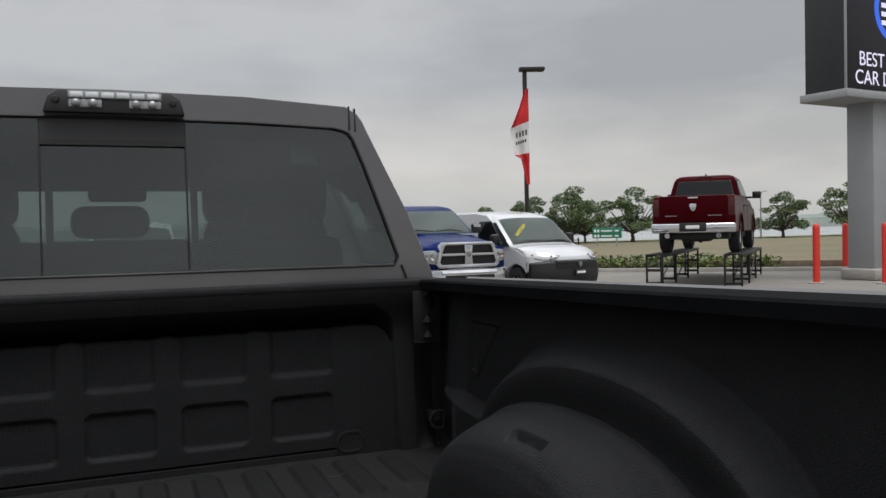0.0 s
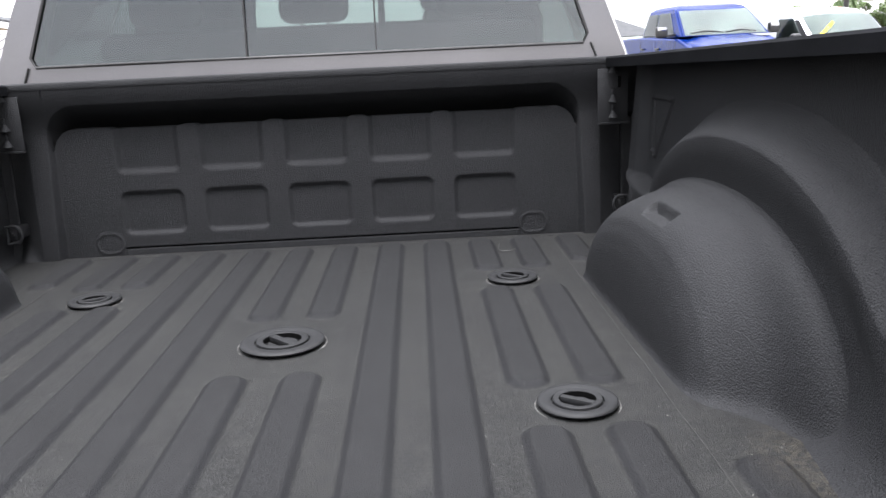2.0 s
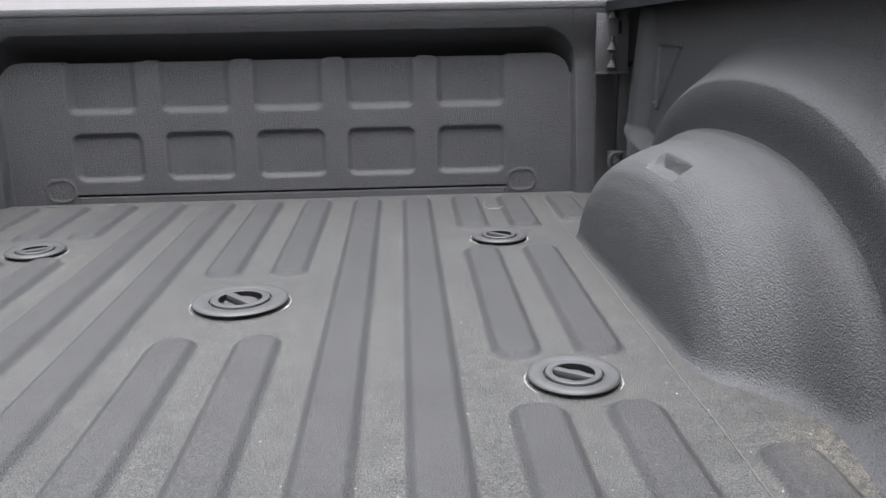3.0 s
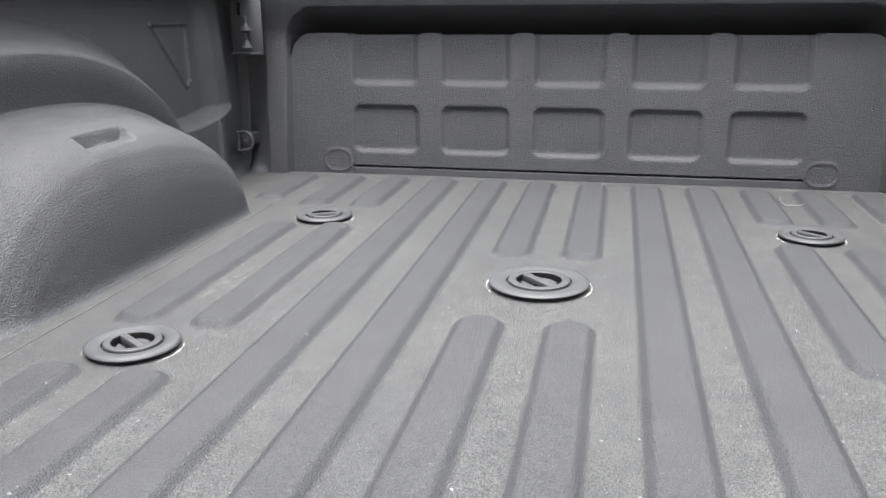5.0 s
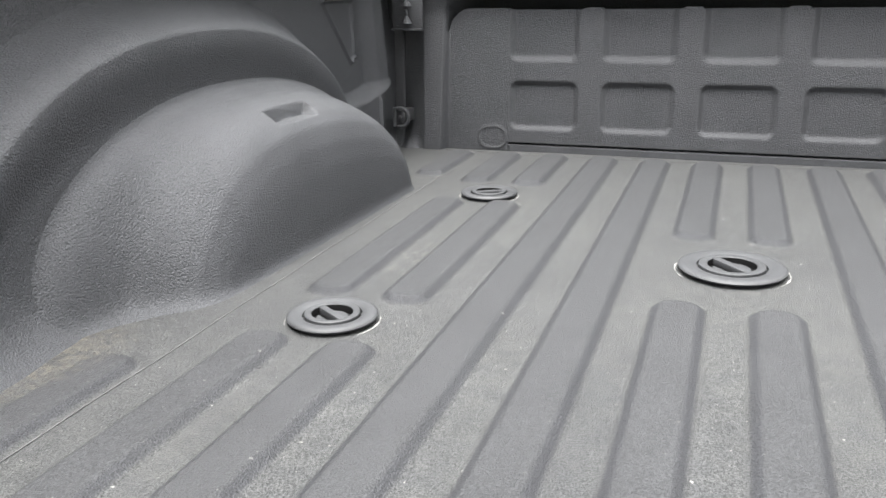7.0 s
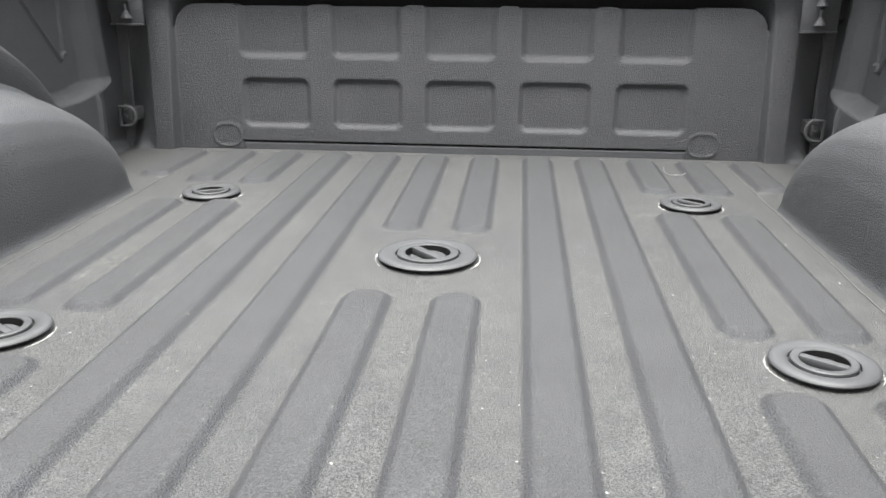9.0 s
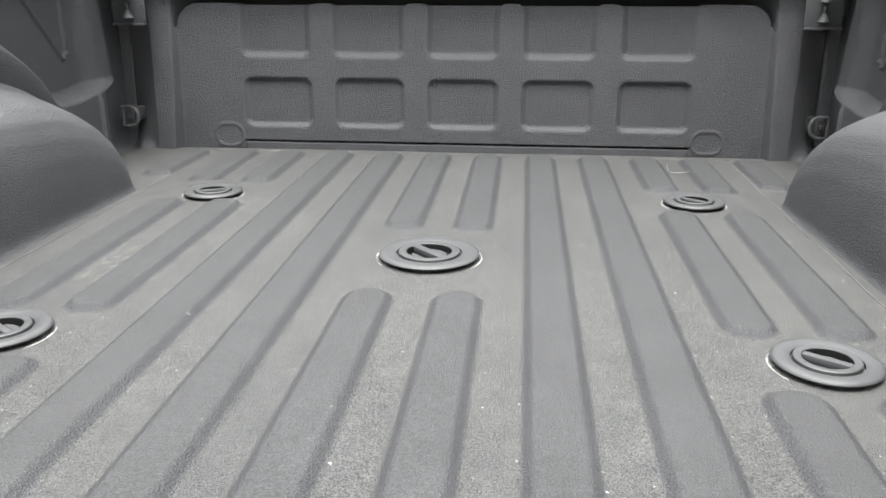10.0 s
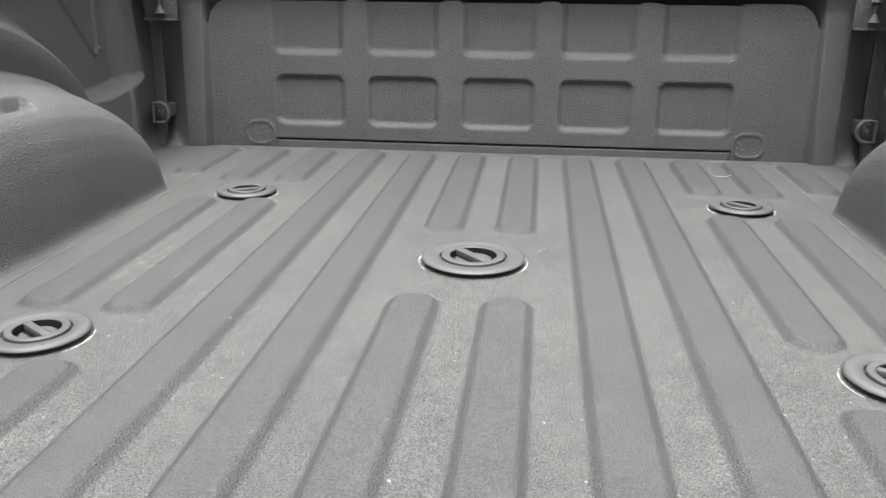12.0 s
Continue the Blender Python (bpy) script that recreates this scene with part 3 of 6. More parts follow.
def plug(x, y, r, turn):
    """A round rubber plug over a hitch socket, with a slotted centre."""
    prof = [(r * 0.80, -0.002), (r * 0.81, 0.0060), (r * 0.965, 0.0064), (r * 0.993, 0.0074), (r, 0.0092), (r * 0.985, 0.0113), (r * 0.955, 0.0128), (r * 0.90, 0.0138), (r * 0.84, 0.0140), (r * 0.77, 0.0136), (r * 0.70, 0.0124), (r * 0.655, 0.0108), (r * 0.648, 0.0050), (r * 0.618, 0.0050), (r * 0.610, 0.0136),
            (r * 0.585, 0.0148), (r * 0.50, 0.0146), (r * 0.462, 0.0140), (r * 0.452, 0.0128)]
    ring = truck_part("floor_plug", lathe(prof), "plug", label="round grey rubber floor plug with a slotted centre")
    ring.matrix_local = pose(x, y + 0.007, -GROUND, 0, 0, turn) @ Matrix.Diagonal((1, 1, 0.84, 1))
    # the hollow is plug rubber coloured near-black, for the shade of its depth
    part("hollow", lathe([(r * 0.452, 0.0127), (r * 0.450, 0.001), (r * 0.40, 0.0005)], 32), "hollow_shade", ring)
    part("hollow_floor", lathe([(r * 0.40, 0.0005), (0, 0.0008)], 32), "hollow_shade", ring)
    part("bar", box(-r * 0.45, r * 0.45, -r * 0.085, r * 0.085, 0.001, 0.0137, 0.0015), "plug", ring)
    # a lower D-shaped web in each half, with a dark gap all round it
    for s in (-1, 1):
        arc = [(r * 0.350 * math.cos(v), s * r * 0.350 * math.sin(v)) for v in np.linspace(0.56, math.pi - 0.56, 14)]
        part("web", prism(arc, 0.001, 0.0060, "z", 0.0008, 1), "plug", ring)
    rnd = random.Random(int(x * 100 + y * 1000))
    for a0, a1 in ((150, 215), (-35, 28)):
        a = [math.radians(v - turn) for v in np.linspace(a0, a1, 18)]
        arcs = tube([(r * 1.045 * math.cos(v), r * 1.045 * math.sin(v), 0.0005) for v in a], [0.0003 + 0.0022 * rnd.random() ** 1.5 * math.sin(math.pi * i / 17) for i in range(18)], n=6)
        part("dust_rim", arcs, "chip", ring, "pale chipped edge round the plug")


for x, y, r, turn in ((0.007, 0.004, 0.079, -48), (0.482, 0.366, 0.058, -40), (-0.4735, 0.352, 0.058, 28), (0.498, -0.334, 0.0605, -34), (-0.4865, -0.341, 0.0605, -34)):
    plug(x, y, r, turn)


def headboard_fn(X, Z):
    # the posts lean back a little and curl forward to the top rail, the pan is slightly hollow
    frame_y = 0.806 + 0.045 * Z - 0.049 * smoothstep(0.34, 0.485, Z)
    pan = 0.838 - 0.035 * Z + 0.09 * Z * Z
    # pressed fields in two rows
    for i in range(5):
        cx = (i - 2) * 0.2330 - 0.0035
        d = rounded_rect(X, Z, cx, 0.1215, 0.0875, 0.0615, 0.022)
        pan = pan + 0.0085 * smoothstep(0.003, -0.012, d)
        d = rounded_rect(X, Z, cx, 0.361, 0.0875, 0.128, 0.022)
        pan = pan + 0.010 * smoothstep(0.003, -0.016, d) * smoothstep(0.364, 0.358, Z)
    # round bosses and the long step near the floor
    for s in (-1, 1):
        d = np.abs(rounded_rect(X, Z, s * 0.600 - 0.0037, 0.037, 0.036, 0.028, 0.026))
        pan = pan - 0.0025 * smoothstep(0.0045, 0.0, d)
    step = smoothstep(0.5585, 0.5535, np.abs(X + 0.003))
    pan = pan - 0.006 * step * smoothstep(0.0200, 0.0190, Z) + 0.022 * step * smoothstep(0.0190, 0.0200, Z) * smoothstep(0.0255, 0.0245, Z)
    # a deep dark slot runs under the upper lip, a little lower over the fields
    field = smoothstep(0.100, 0.090, np.abs((X + 0.0035 + 0.1165) % 0.2330 - 0.1165)) * smoothstep(0.585, 0.575, np.abs(X + 0.0035))
    wide = X * 0.704 / (0.722 - 0.032 * Z)
    d = rounded_rect(wide, Z + 0.004 * field, 0, -0.30, 0.712, 0.6645, 0.055)
    slot = smoothstep(-0.002, 0.002, d) * smoothstep(0.30, 0.32, Z) * smoothstep(0.715, 0.706, np.abs(wide))
    pan = pan + 0.26 * slot
    d = rounded_rect(wide, Z, 0, -0.30, 0.708, 0.714, 0.080)
    f = np.clip((d - 0.001) / 0.012, 0, 1)
    y = pan * (1 - f) + frame_y * f
    # corner pieces beyond the frame
    post = 0.783
    y = y + 0.040 * np.clip((np.abs(X) - post) / 0.067, 0, 1) * smoothstep(0.34, 0.32, Z)
    y = y + 0.006 * smoothstep(0.003, 0.0, np.abs(np.abs(X) - 0.852)) * smoothstep(0.34, 0.32, Z)
    y = y + 0.004 * smoothstep(0.0025, 0.0, np.abs(np.abs(X) - 0.709)) * (Z > 0.44)
    y = y - 0.045 * np.exp(-Z / 0.020) * smoothstep(0.780, 0.845, np.abs(X))
    return X, y, Z - 0.003 - 0.12 * slot * (1 - f)


hb_me = sheet(np.arange(-0.885, 0.8855, 0.0035), np.unique(np.round(np.concatenate([np.arange(0, 0.4895, 0.0035), np.arange(0.018, 0.030, 0.001), np.arange(0.36, 0.42, 0.0015)]), 5)), headboard_fn, back=(0, 0.05, 0))
truck_sheet("headboard", hb_me, "liner_wall", "dark lined front wall of the bed with ten pressed squares")
truck_part("headboard_top", box(-0.872, 0.872, 0.777, 0.868, 0.468, 0.4865, 0.004), "liner_wall")
rnd = random.Random(3)
truck_part("floor_joint_dust", tube([(x, 0.801 + 0.002 * rnd.random(), 0.001) for x in np.linspace(-0.72, 0.74, 160)], [0.0004 + 0.0020 * rnd.random() ** 3 for _ in range(160)], n=5), "seam", label="pale grit in the joint of floor and front wall")


def arch_height(Y, top, rear, front, middle=-0.10, e=2.2):
    """Height of an arch over the bed's length, with its own reach to the rear and to the front."""
    u = np.clip(np.abs(Y - middle) / np.where(Y < middle, rear, front), 0, 1)
    return top * (1 - u ** e) ** (1 / e)


def soft_max(a, b, k):
    return 0.5 * (a + b + np.sqrt((a - b) ** 2 + k * k))


def wall_fn(s):
    def fn(Y, Z):
        # the lower wall stands proud under a ledge, which rises over the wheel as an arched shoulder
        ledge = 0.168 + 0.022 * smoothstep(-0.2, -0.5, Y) + 0.014 * smoothstep(0.50, 0.66, Y)
        h_in = soft_max(arch_height(Y, 0.358, 0.530, 0.548), ledge - 0.010, 0.022)
        h_out = soft_max(arch_height(Y, 0.418, 0.575, 0.574), ledge + 0.018, 0.022)
        column = np.clip((Y - 0.590) / 0.065, 0, 1)
        column = column * column * (3 - 2 * column)
        # wall and column lean out a little
        upper = (0.862 + 0.04 * (Z - 0.3)) * (1 - column) + (0.833 + 0.08 * (Z - 0.2)) * column
        lower = 0.799 + 0.017 * smoothstep(0.34, 0.50, Y) + 0.014 * smoothstep(0.01, 0.10, h_in - Z) * smoothstep(0.42, 0.30, Y) * smoothstep(-0.62, -0.50, Y)
        t = np.clip((Z - h_in) / (h_out - h_in), 0, 1)
        straight = 0.65 - 0.60 * smoothstep(0.28, 0.45, Y)
        W = lower + (upper - lower) * (straight * t + (1 - straight) * t * t * (3 - 2 * t))
        # behind the column the corner steps back
        low = smoothstep(0.02, -0.01, Z - h_in)
        W = W + (0.880 - W) * smoothstep(0.697 - 0.085 * low, 0.706 + 0.030 * low, Y)
        W = W - 0.007 * np.exp(-((Y - 0.598) / 0.005) ** 2) * smoothstep(0.172, 0.155, Z)
        for (ya, za), (yb, zb) in (((0.418, 0.391), (0.562, 0.389)), ((0.562, 0.389), (0.554, 0.262)), ((0.554, 0.262), (0.539, 0.250)), ((0.539, 0.250), (0.418, 0.391))):
            k = np.clip(((Y - ya) * (yb - ya) + (Z - za) * (zb - za)) / ((yb - ya) ** 2 + (zb - za) ** 2), 0, 1)
            d = np.hypot(Y - ya - k * (yb - ya), Z - za - k * (zb - za))
            W = W - 0.006 * smoothstep(0.0065, 0.0, d)
        rear = smoothstep(-0.38, -0.52, Y)
        W = W - (0.030 + 0.025 * rear) * np.exp(-Z / (0.013 + 0.012 * rear))
        return s * W, Y, Z + 0.0276 * (0.77 - Y) * smoothstep(0.42, 0.475, Z) - 0.002
    return fn


# the wheelhouse from the wall inwards: half-width of the bed, height, rear foot and front foot of each arch
ARCHES = np.array([(0.819, 0.296, -0.542, 0.49), (0.8150, 0.279, -0.524, 0.478), (0.810, 0.266, -0.511, 0.468), (0.802, 0.2615, -0.502, 0.462), (0.793, 0.2590, -0.492, 0.457), (0.785, 0.2525, -0.477, 0.454), (0.777, 0.2480, -0.455, 0.45), (0.769, 0.2465, -0.432, 0.446),
                   (0.760, 0.2450, -0.411, 0.442), (0.748, 0.2425, -0.394, 0.435), (0.730, 0.2355, -0.379, 0.425), (0.712, 0.2285, -0.365, 0.418), (0.692, 0.216, -0.349, 0.41), (0.673, 0.194, -0.331, 0.40), (0.661, 0.160, -0.308, 0.39),
                   (0.654, 0.120, -0.285, 0.38), (0.651, 0.075, -0.252, 0.37), (0.650, 0.035, -0.220, 0.36), (0.650, 0.000, -0.200, 0.35)])


def smoothed_arches(count, blur):
    """The arches at even steps along the surface, with the corners between them rounded."""
    reach = np.concatenate([[0], np.cumsum(np.hypot(np.diff(ARCHES[:, 0]), np.diff(ARCHES[:, 1])))])
    at = np.linspace(0, reach[-1], count)
    k = np.exp(-np.linspace(-2.2, 2.2, 2 * blur + 1) ** 2)
    k /= k.sum()
    cols = []
    for c in range(4):
        v = np.interp(at, reach, ARCHES[:, c])
        padded = np.concatenate([2 * v[0] - v[blur:0:-1], v, 2 * v[-1] - v[-2:-blur - 2:-1]])
        cols.append(np.convolve(padded, k, "valid"))
    return at / reach[-1], cols


ARCH_AT, ARCH_COLS = smoothed_arches(260, 12)


def wheelhouse_fn(s):
    def fn(U, V):
        # U runs from rear to front over the arch, V from the wall to the foot of the inner face
        X, top, y_rear, y_front = (np.interp(V, ARCH_AT, c) for c in ARCH_COLS)
        top = np.maximum(top, 0)
        middle = -0.04 + 0.08 * smoothstep(0.3, 1.0, V)
        cu, su = -np.cos(U), np.sin(U)
        e = np.where(cu > 0, 2.3, 2.15 - 0.15 * smoothstep(0.2, 0.6, V))
        k = (np.abs(cu) ** e + np.abs(su) ** e + 1e-12) ** (-1 / e)
        Y = middle + np.where(cu > 0, y_front - middle, middle - y_rear) * cu * k
        Z = top * su * k
        inner = smoothstep(0.79, 0.69, X)
        X = X + 0.028 * inner * np.clip(0.36 - Y, 0, 0.6)
        # the foot sweeps out to the floor
        X = X - 0.007 * np.exp(-Z / 0.007) * inner
        Y = Y - (0.028 * np.exp(-Z / 0.030) + 0.034 * np.exp(-Z / 0.008)) * smoothstep(0.1, 0.8, -cu) * (1 - 0.6 * inner)
        # square pocket pressed into the top
        notch = smoothstep(0.729, 0.724, X) * smoothstep(0.067, 0.061, np.abs(Y + 0.008))
        Z = Z + (np.minimum(Z, 0.207) - Z) * notch
        return s * X, Y, Z - 0.001
    return fn


for s in (-1, 1):
    me = sheet(np.arange(BED_REAR, 0.856, 0.0032), np.arange(0, 0.476, 0.003), wall_fn(s), back=(s * 0.02, 0, 0))
    truck_sheet("bed_side", me, "liner_wall", "dark lined side wall of the bed with a wheel arch")
    me = sheet(np.linspace(0.0, math.pi, 300), np.linspace(0, 1, 170), wheelhouse_fn(s))
    truck_sheet("wheelhouse", me, "liner_wall", "rounded dark wheelhouse with a square pocket on top")
    rail = prism([(s * x, z) for x, z in ((0.792, 0.461), (0.791, 0.483), (0.796, 0.488), (0.87, 0.490), (0.942, 0.486), (0.952, 0.478), (0.954, 0.42), (0.946, 0.42), (0.944, 0.468), (0.80, 0.468))], BED_REAR - 0.03, 0.778, "y")
    for v in rail.verts:
        v.co.z += 0.0295 * (0.73 - v.co.y)
    truck_part("bed_rail", rail, "rail", label="black plastic bed rail cap")
    outer = prism([(s * x, z) for x, z in ((0.957, 0.480), (0.968, 0.489), (0.982, 0.482), (0.992, 0.45), (1.005, 0.25), (0.995, 0.0), (0.96, -0.25), (0.92, -0.25), (0.93, 0.45))], BED_REAR - 0.04, 0.84, "y")
    for v in outer.verts:
        if v.co.z > 0.4:
            v.co.z += 0.0295 * (0.73 - v.co.y)
    truck_part("bed_outer_panel", outer, "paint_grey", label="dark grey painted outer bed panel")
    # bracket plate with two hooks
    plate = bmesh.new()
    add_box(plate, min(s * 0.768, s * 0.85), max(s * 0.768, s * 0.85), 0.772, 0.777, 0.312, 0.455, 0.001)
    add_box(plate, min(s * 0.768, s * 0.85), max(s * 0.768, s * 0.85), 0.762, 0.777, 0.309, 0.3135)
    br = truck_part("corner_bracket", plate, "liner_wall", label="lined corner bracket plate")
    for z in (0.330, 0.372, 0.448):
        hk = bmesh.new()
        bmesh.ops.create_cone(hk, cap_ends=True, segments=12, radius1=0.013, radius2=0.003, depth=0.02)
        bmesh.ops.transform(hk, matrix=pose(s * 0.806, 0.760, z + 0.006), verts=hk.verts)
        add_tube(hk, [(s * 0.806, 0.763, z), (s * 0.806, 0.757, z + 0.03)], 0.004, n=8)
        part("hook", hk, "liner_wall", br)
    # no opening is cut: a near-black block gives the slot's shade as colour
    part("slot", box(s * 0.826 - 0.004, s * 0.826 + 0.004, 0.768, 0.7722, 0.405, 0.435, 0.0005), "hollow_shade", br)
    # tie-down ring
    y0, cx, cz = 0.775, s * 0.833, 0.089
    pts = [(cx + s * 0.016, y0 - 0.012, cz - 0.024), (cx - s * 0.004, y0 - 0.014, cz - 0.024)]
    pts += [(cx - s * (0.004 + 0.020 * math.sin(a)), y0 - 0.014, cz - 0.024 * math.cos(a)) for a in np.linspace(0.2, 2.94, 12)]
    pts += [(cx - s * 0.004, y0 - 0.014, cz + 0.024), (cx + s * 0.016, y0 - 0.012, cz + 0.024)]
    ring = truck_part("tie_down_ring", tube(pts, 0.0048, n=8, closed=True), "liner_wall", label="D-shaped tie-down ring in the bed corner")
    part("base", box(cx - 0.012, cx + 0.012, y0 - 0.010, y0 + 0.066, cz - 0.016, cz + 0.016, 0.003), "black", ring)
    bolt = lathe([(0.0, 0.006), (0.005, 0.005), (0.006, 0.0)], 10)
    bmesh.ops.transform(bolt, matrix=pose(cx, y0 - 0.012, cz, 90, 0, 0), verts=bolt.verts)
    part("bolt", bolt, "black", ring)

# tailgate let down level behind the bed
tg = truck_part("tailgate", box(-0.80, 0.80, BED_REAR - 0.60, BED_REAR - 0.02, -0.075, -0.006, 0.018), "paint_grey", label="lowered dark grey tailgate")
part("inner_panel", box(-0.74, 0.74, BED_REAR - 0.56, BED_REAR - 0.06, -0.010, 0.002, 0.006), "liner_wall", tg)
part("edge_cap", box(-0.80, 0.80, BED_REAR - 0.64, BED_REAR - 0.55, -0.07, 0.004, 0.02), "rail", tg)
for i in range(6):
    x = (i - 2.5) * 0.22
    part("pressed_rib", box(x - 0.05, x + 0.05, BED_REAR - 0.52, BED_REAR - 0.10, -0.002, 0.008, 0.005), "liner_wall", tg)

# a bent scrap of wire on the floor
wire = tube([(0.486, 0.722, 0.004), (0.481, 0.690, 0.003), (0.478, 0.655, 0.004), (0.486, 0.638, 0.003), (0.497, 0.634, 0.005), (0.510, 0.636, 0.004), (0.522, 0.644, 0.007)], 0.0008, n=6)
solid("wire_scrap", wire, "wire", "short bent scrap of pale wire lying on the bed floor", "wire")

# ---- cab ----
OUT = [(0, .43), (.45, .43), (.900, .43), (.878, .50), (.810, .68), (.740, .828), (.697, .925), (.684, .955), (.668, .976), (.635, .996), (.35, 1.014), (0, 1.019)]
INN = [(0, .527), (.45, .527), (.750, .527), (.763, .552), (.721, .68), (.673, .82), (.645, .893), (.632, .912), (.612, .921), (.585, .926), (.35, .935), (0, .938)]


def loop(half, y_at, grow=1.0, lift=0.0):
    full = half + [(-x, z) for x, z in half[-2:0:-1]]
    return [(x * grow, y_at(z), z + lift * max(0.0, (z - 0.5) / 0.5)) for x, z in full]


def rear_y(z):
    return 0.876 + 0.112 * max(0.0, z - 0.527)


def cab_shell():
    bm = bmesh.new()
    rings = [[bm.verts.new(p) for p in loop(INN, lambda z: rear_y(z) + 0.018)],
             [bm.verts.new(p) for p in loop(INN, rear_y)],
             [bm.verts.new(p) for p in loop([(x * 0.984, z - (0.008 if z > 0.9 else 0)) for x, z in OUT], lambda z: rear_y(z) - 0.004)],
             [bm.verts.new(p) for p in loop(OUT, lambda z: rear_y(z) + 0.03)],
             [bm.verts.new(p) for p in loop(OUT, lambda z: 1.25, 1.03, 0.02)],
             [bm.verts.new(p) for p in loop(OUT, lambda z: 1.85, 1.06, 0.03)],
             [bm.verts.new(p) for p in loop(OUT, lambda z: 2.75 - 0.95 * max(0, (z - 0.43)) , 1.05, 0.0)]]
    n = len(rings[0])
    for k, (r, s) in enumerate(zip(rings, rings[1:])):
        for i in range(n):
            j = (i + 1) % n
            zlo = min(r[i].co.z, r[j].co.z, s[i].co.z, s[j].co.z)
            zhi = max(r[i].co.z, r[j].co.z)
            if k in (4,) and zlo > 0.46 and zhi < 0.93 and abs(r[i].co.x) > 0.6:
                continue
            bm.faces.new((r[i], r[j], s[j], s[i]))
    return bm


cab = truck_part("cab", cab_shell(), "paint_grey", label="dark grey metallic cab", smooth=30)
for s in (-1, 1):
    for dx in (0.0, 0.017):
        part("roof_seam", tube([(s * (0.636 + dx), rear_y(z) - 0.002, z - 0.3 * dx) for z in (0.922, 0.945, 0.972, 0.990)], 0.0034, n=6), "seal", cab)
    part("corner_seam", tube([(s * 0.770 + s * 0.0, 0.8705, 0.527), (s * 0.786, 0.8705, 0.488)], 0.0028, n=6), "seal", cab)
    part("side_glass", panel([(s * 0.918, 1.27, 0.51), (s * 0.955, 1.95, 0.51), (s * 0.755, 1.9, 0.925), (s * 0.735, 1.27, 0.925)], 0.0, 1, 0.0, 1, thick=0.004, lift=-0.004), "glass_side", cab)
bm = bmesh.new()
bm.faces.new([bm.verts.new(p) for p in loop(OUT[1:], lambda z: 2.752 - 0.95 * max(0, (z - 0.43)), 1.045)])
part("windscreen", bm, "glass_clear", cab, "clear windscreen", smooth=None)
seal_pts = loop(INN, lambda z: rear_y(z) - 0.001)
part("window_seal", tube(seal_pts, 0.0042, n=8, closed=True), "seal", cab, "black rubber window seal")


def pane(poly, off, thick=0.004):
    """A pane in the plane of the rear window."""
    bm = bmesh.new()
    a = [bm.verts.new((x, rear_y(z) + off, z)) for x, z in poly]
    b = [bm.verts.new((x, rear_y(z) + off + thick, z)) for x, z in poly]
    bm.faces.new(a)
    bm.faces.new(b[::-1])
    for i in range(len(poly)):
        j = (i + 1) % len(poly)
        bm.faces.new((a[i], b[i], b[j], a[j]))
    return bm


rw = truck_part("rear_window", pane([(0.178, 0.527)] + INN[2:10] + [(0.35, 0.934), (0.178, 0.936)], 0.004), "glass_dark", label="dark tinted rear cab window", smooth=None)
part("pane", pane([(-x, z) for x, z in [(0.178, 0.527)] + INN[2:10] + [(0.35, 0.934), (0.178, 0.936)]], 0.004), "glass_dark", rw, smooth=None)
part("sliding_pane", pane([(-0.178, 0.53), (0.178, 0.53), (0.178, 0.870), (-0.178, 0.870)], 0.009), "glass_dark", rw, smooth=None)
part("header_strip", pane([(-0.178, 0.878), (0.178, 0.878), (0.178, 0.937), (-0.178, 0.937)], 0.003), "header", rw, "plain black strip above the sliding pane", smooth=None)
part("header_gap", pane([(-0.178, 0.864), (0.178, 0.864), (0.178, 0.8785), (-0.178, 0.8785)], -0.001), "seal", rw, smooth=None)
for x in (-0.178, 0.178):
    part("divider", pane([(x - 0.0022, 0.53), (x + 0.0022, 0.53), (x + 0.0022, 0.936), (x - 0.0022, 0.936)], 0.001), "seal", rw, smooth=None)
    part("slider_frame", pane([(x + 0.01, 0.53), (x + 0.028, 0.53), (x + 0.028, 0.93), (x + 0.01, 0.93)], 0.022, 0.01), "black", rw, smooth=None)
part("slider_sill", pane([(-0.19, 0.53), (0.2, 0.53), (0.2, 0.572), (-0.19, 0.572)], 0.022, 0.01), "black", rw, smooth=None)

# high brake lamp on the rear edge of the roof
bl_c = 0.006
housing = prism([(-0.172, 0.945), (0.172, 0.945), (0.160, 0.985), (0.135, 1.004), (-0.135, 1.004), (-0.160, 0.985)], 0.890, 0.925, "y", bevel=0.004)
bmesh.ops.translate(housing, vec=(bl_c, 0, 0), verts=housing.verts)
bl = truck_part("brake_light", housing, "black", label="high-mounted brake and cargo lamp with clear lenses")
part("lamp_strip", box(bl_c - 0.113, bl_c + 0.113, 0.884, 0.895, 0.980, 1.000, 0.003), "lens", bl, "clear strip lens")
for i in range(6):
    x = bl_c + (i - 2.5) * 0.037
    part("reflector", box(x - 0.0155, x + 0.0155, 0.8815, 0.885, 0.983, 0.997, 0.003), "chip_lens", bl)
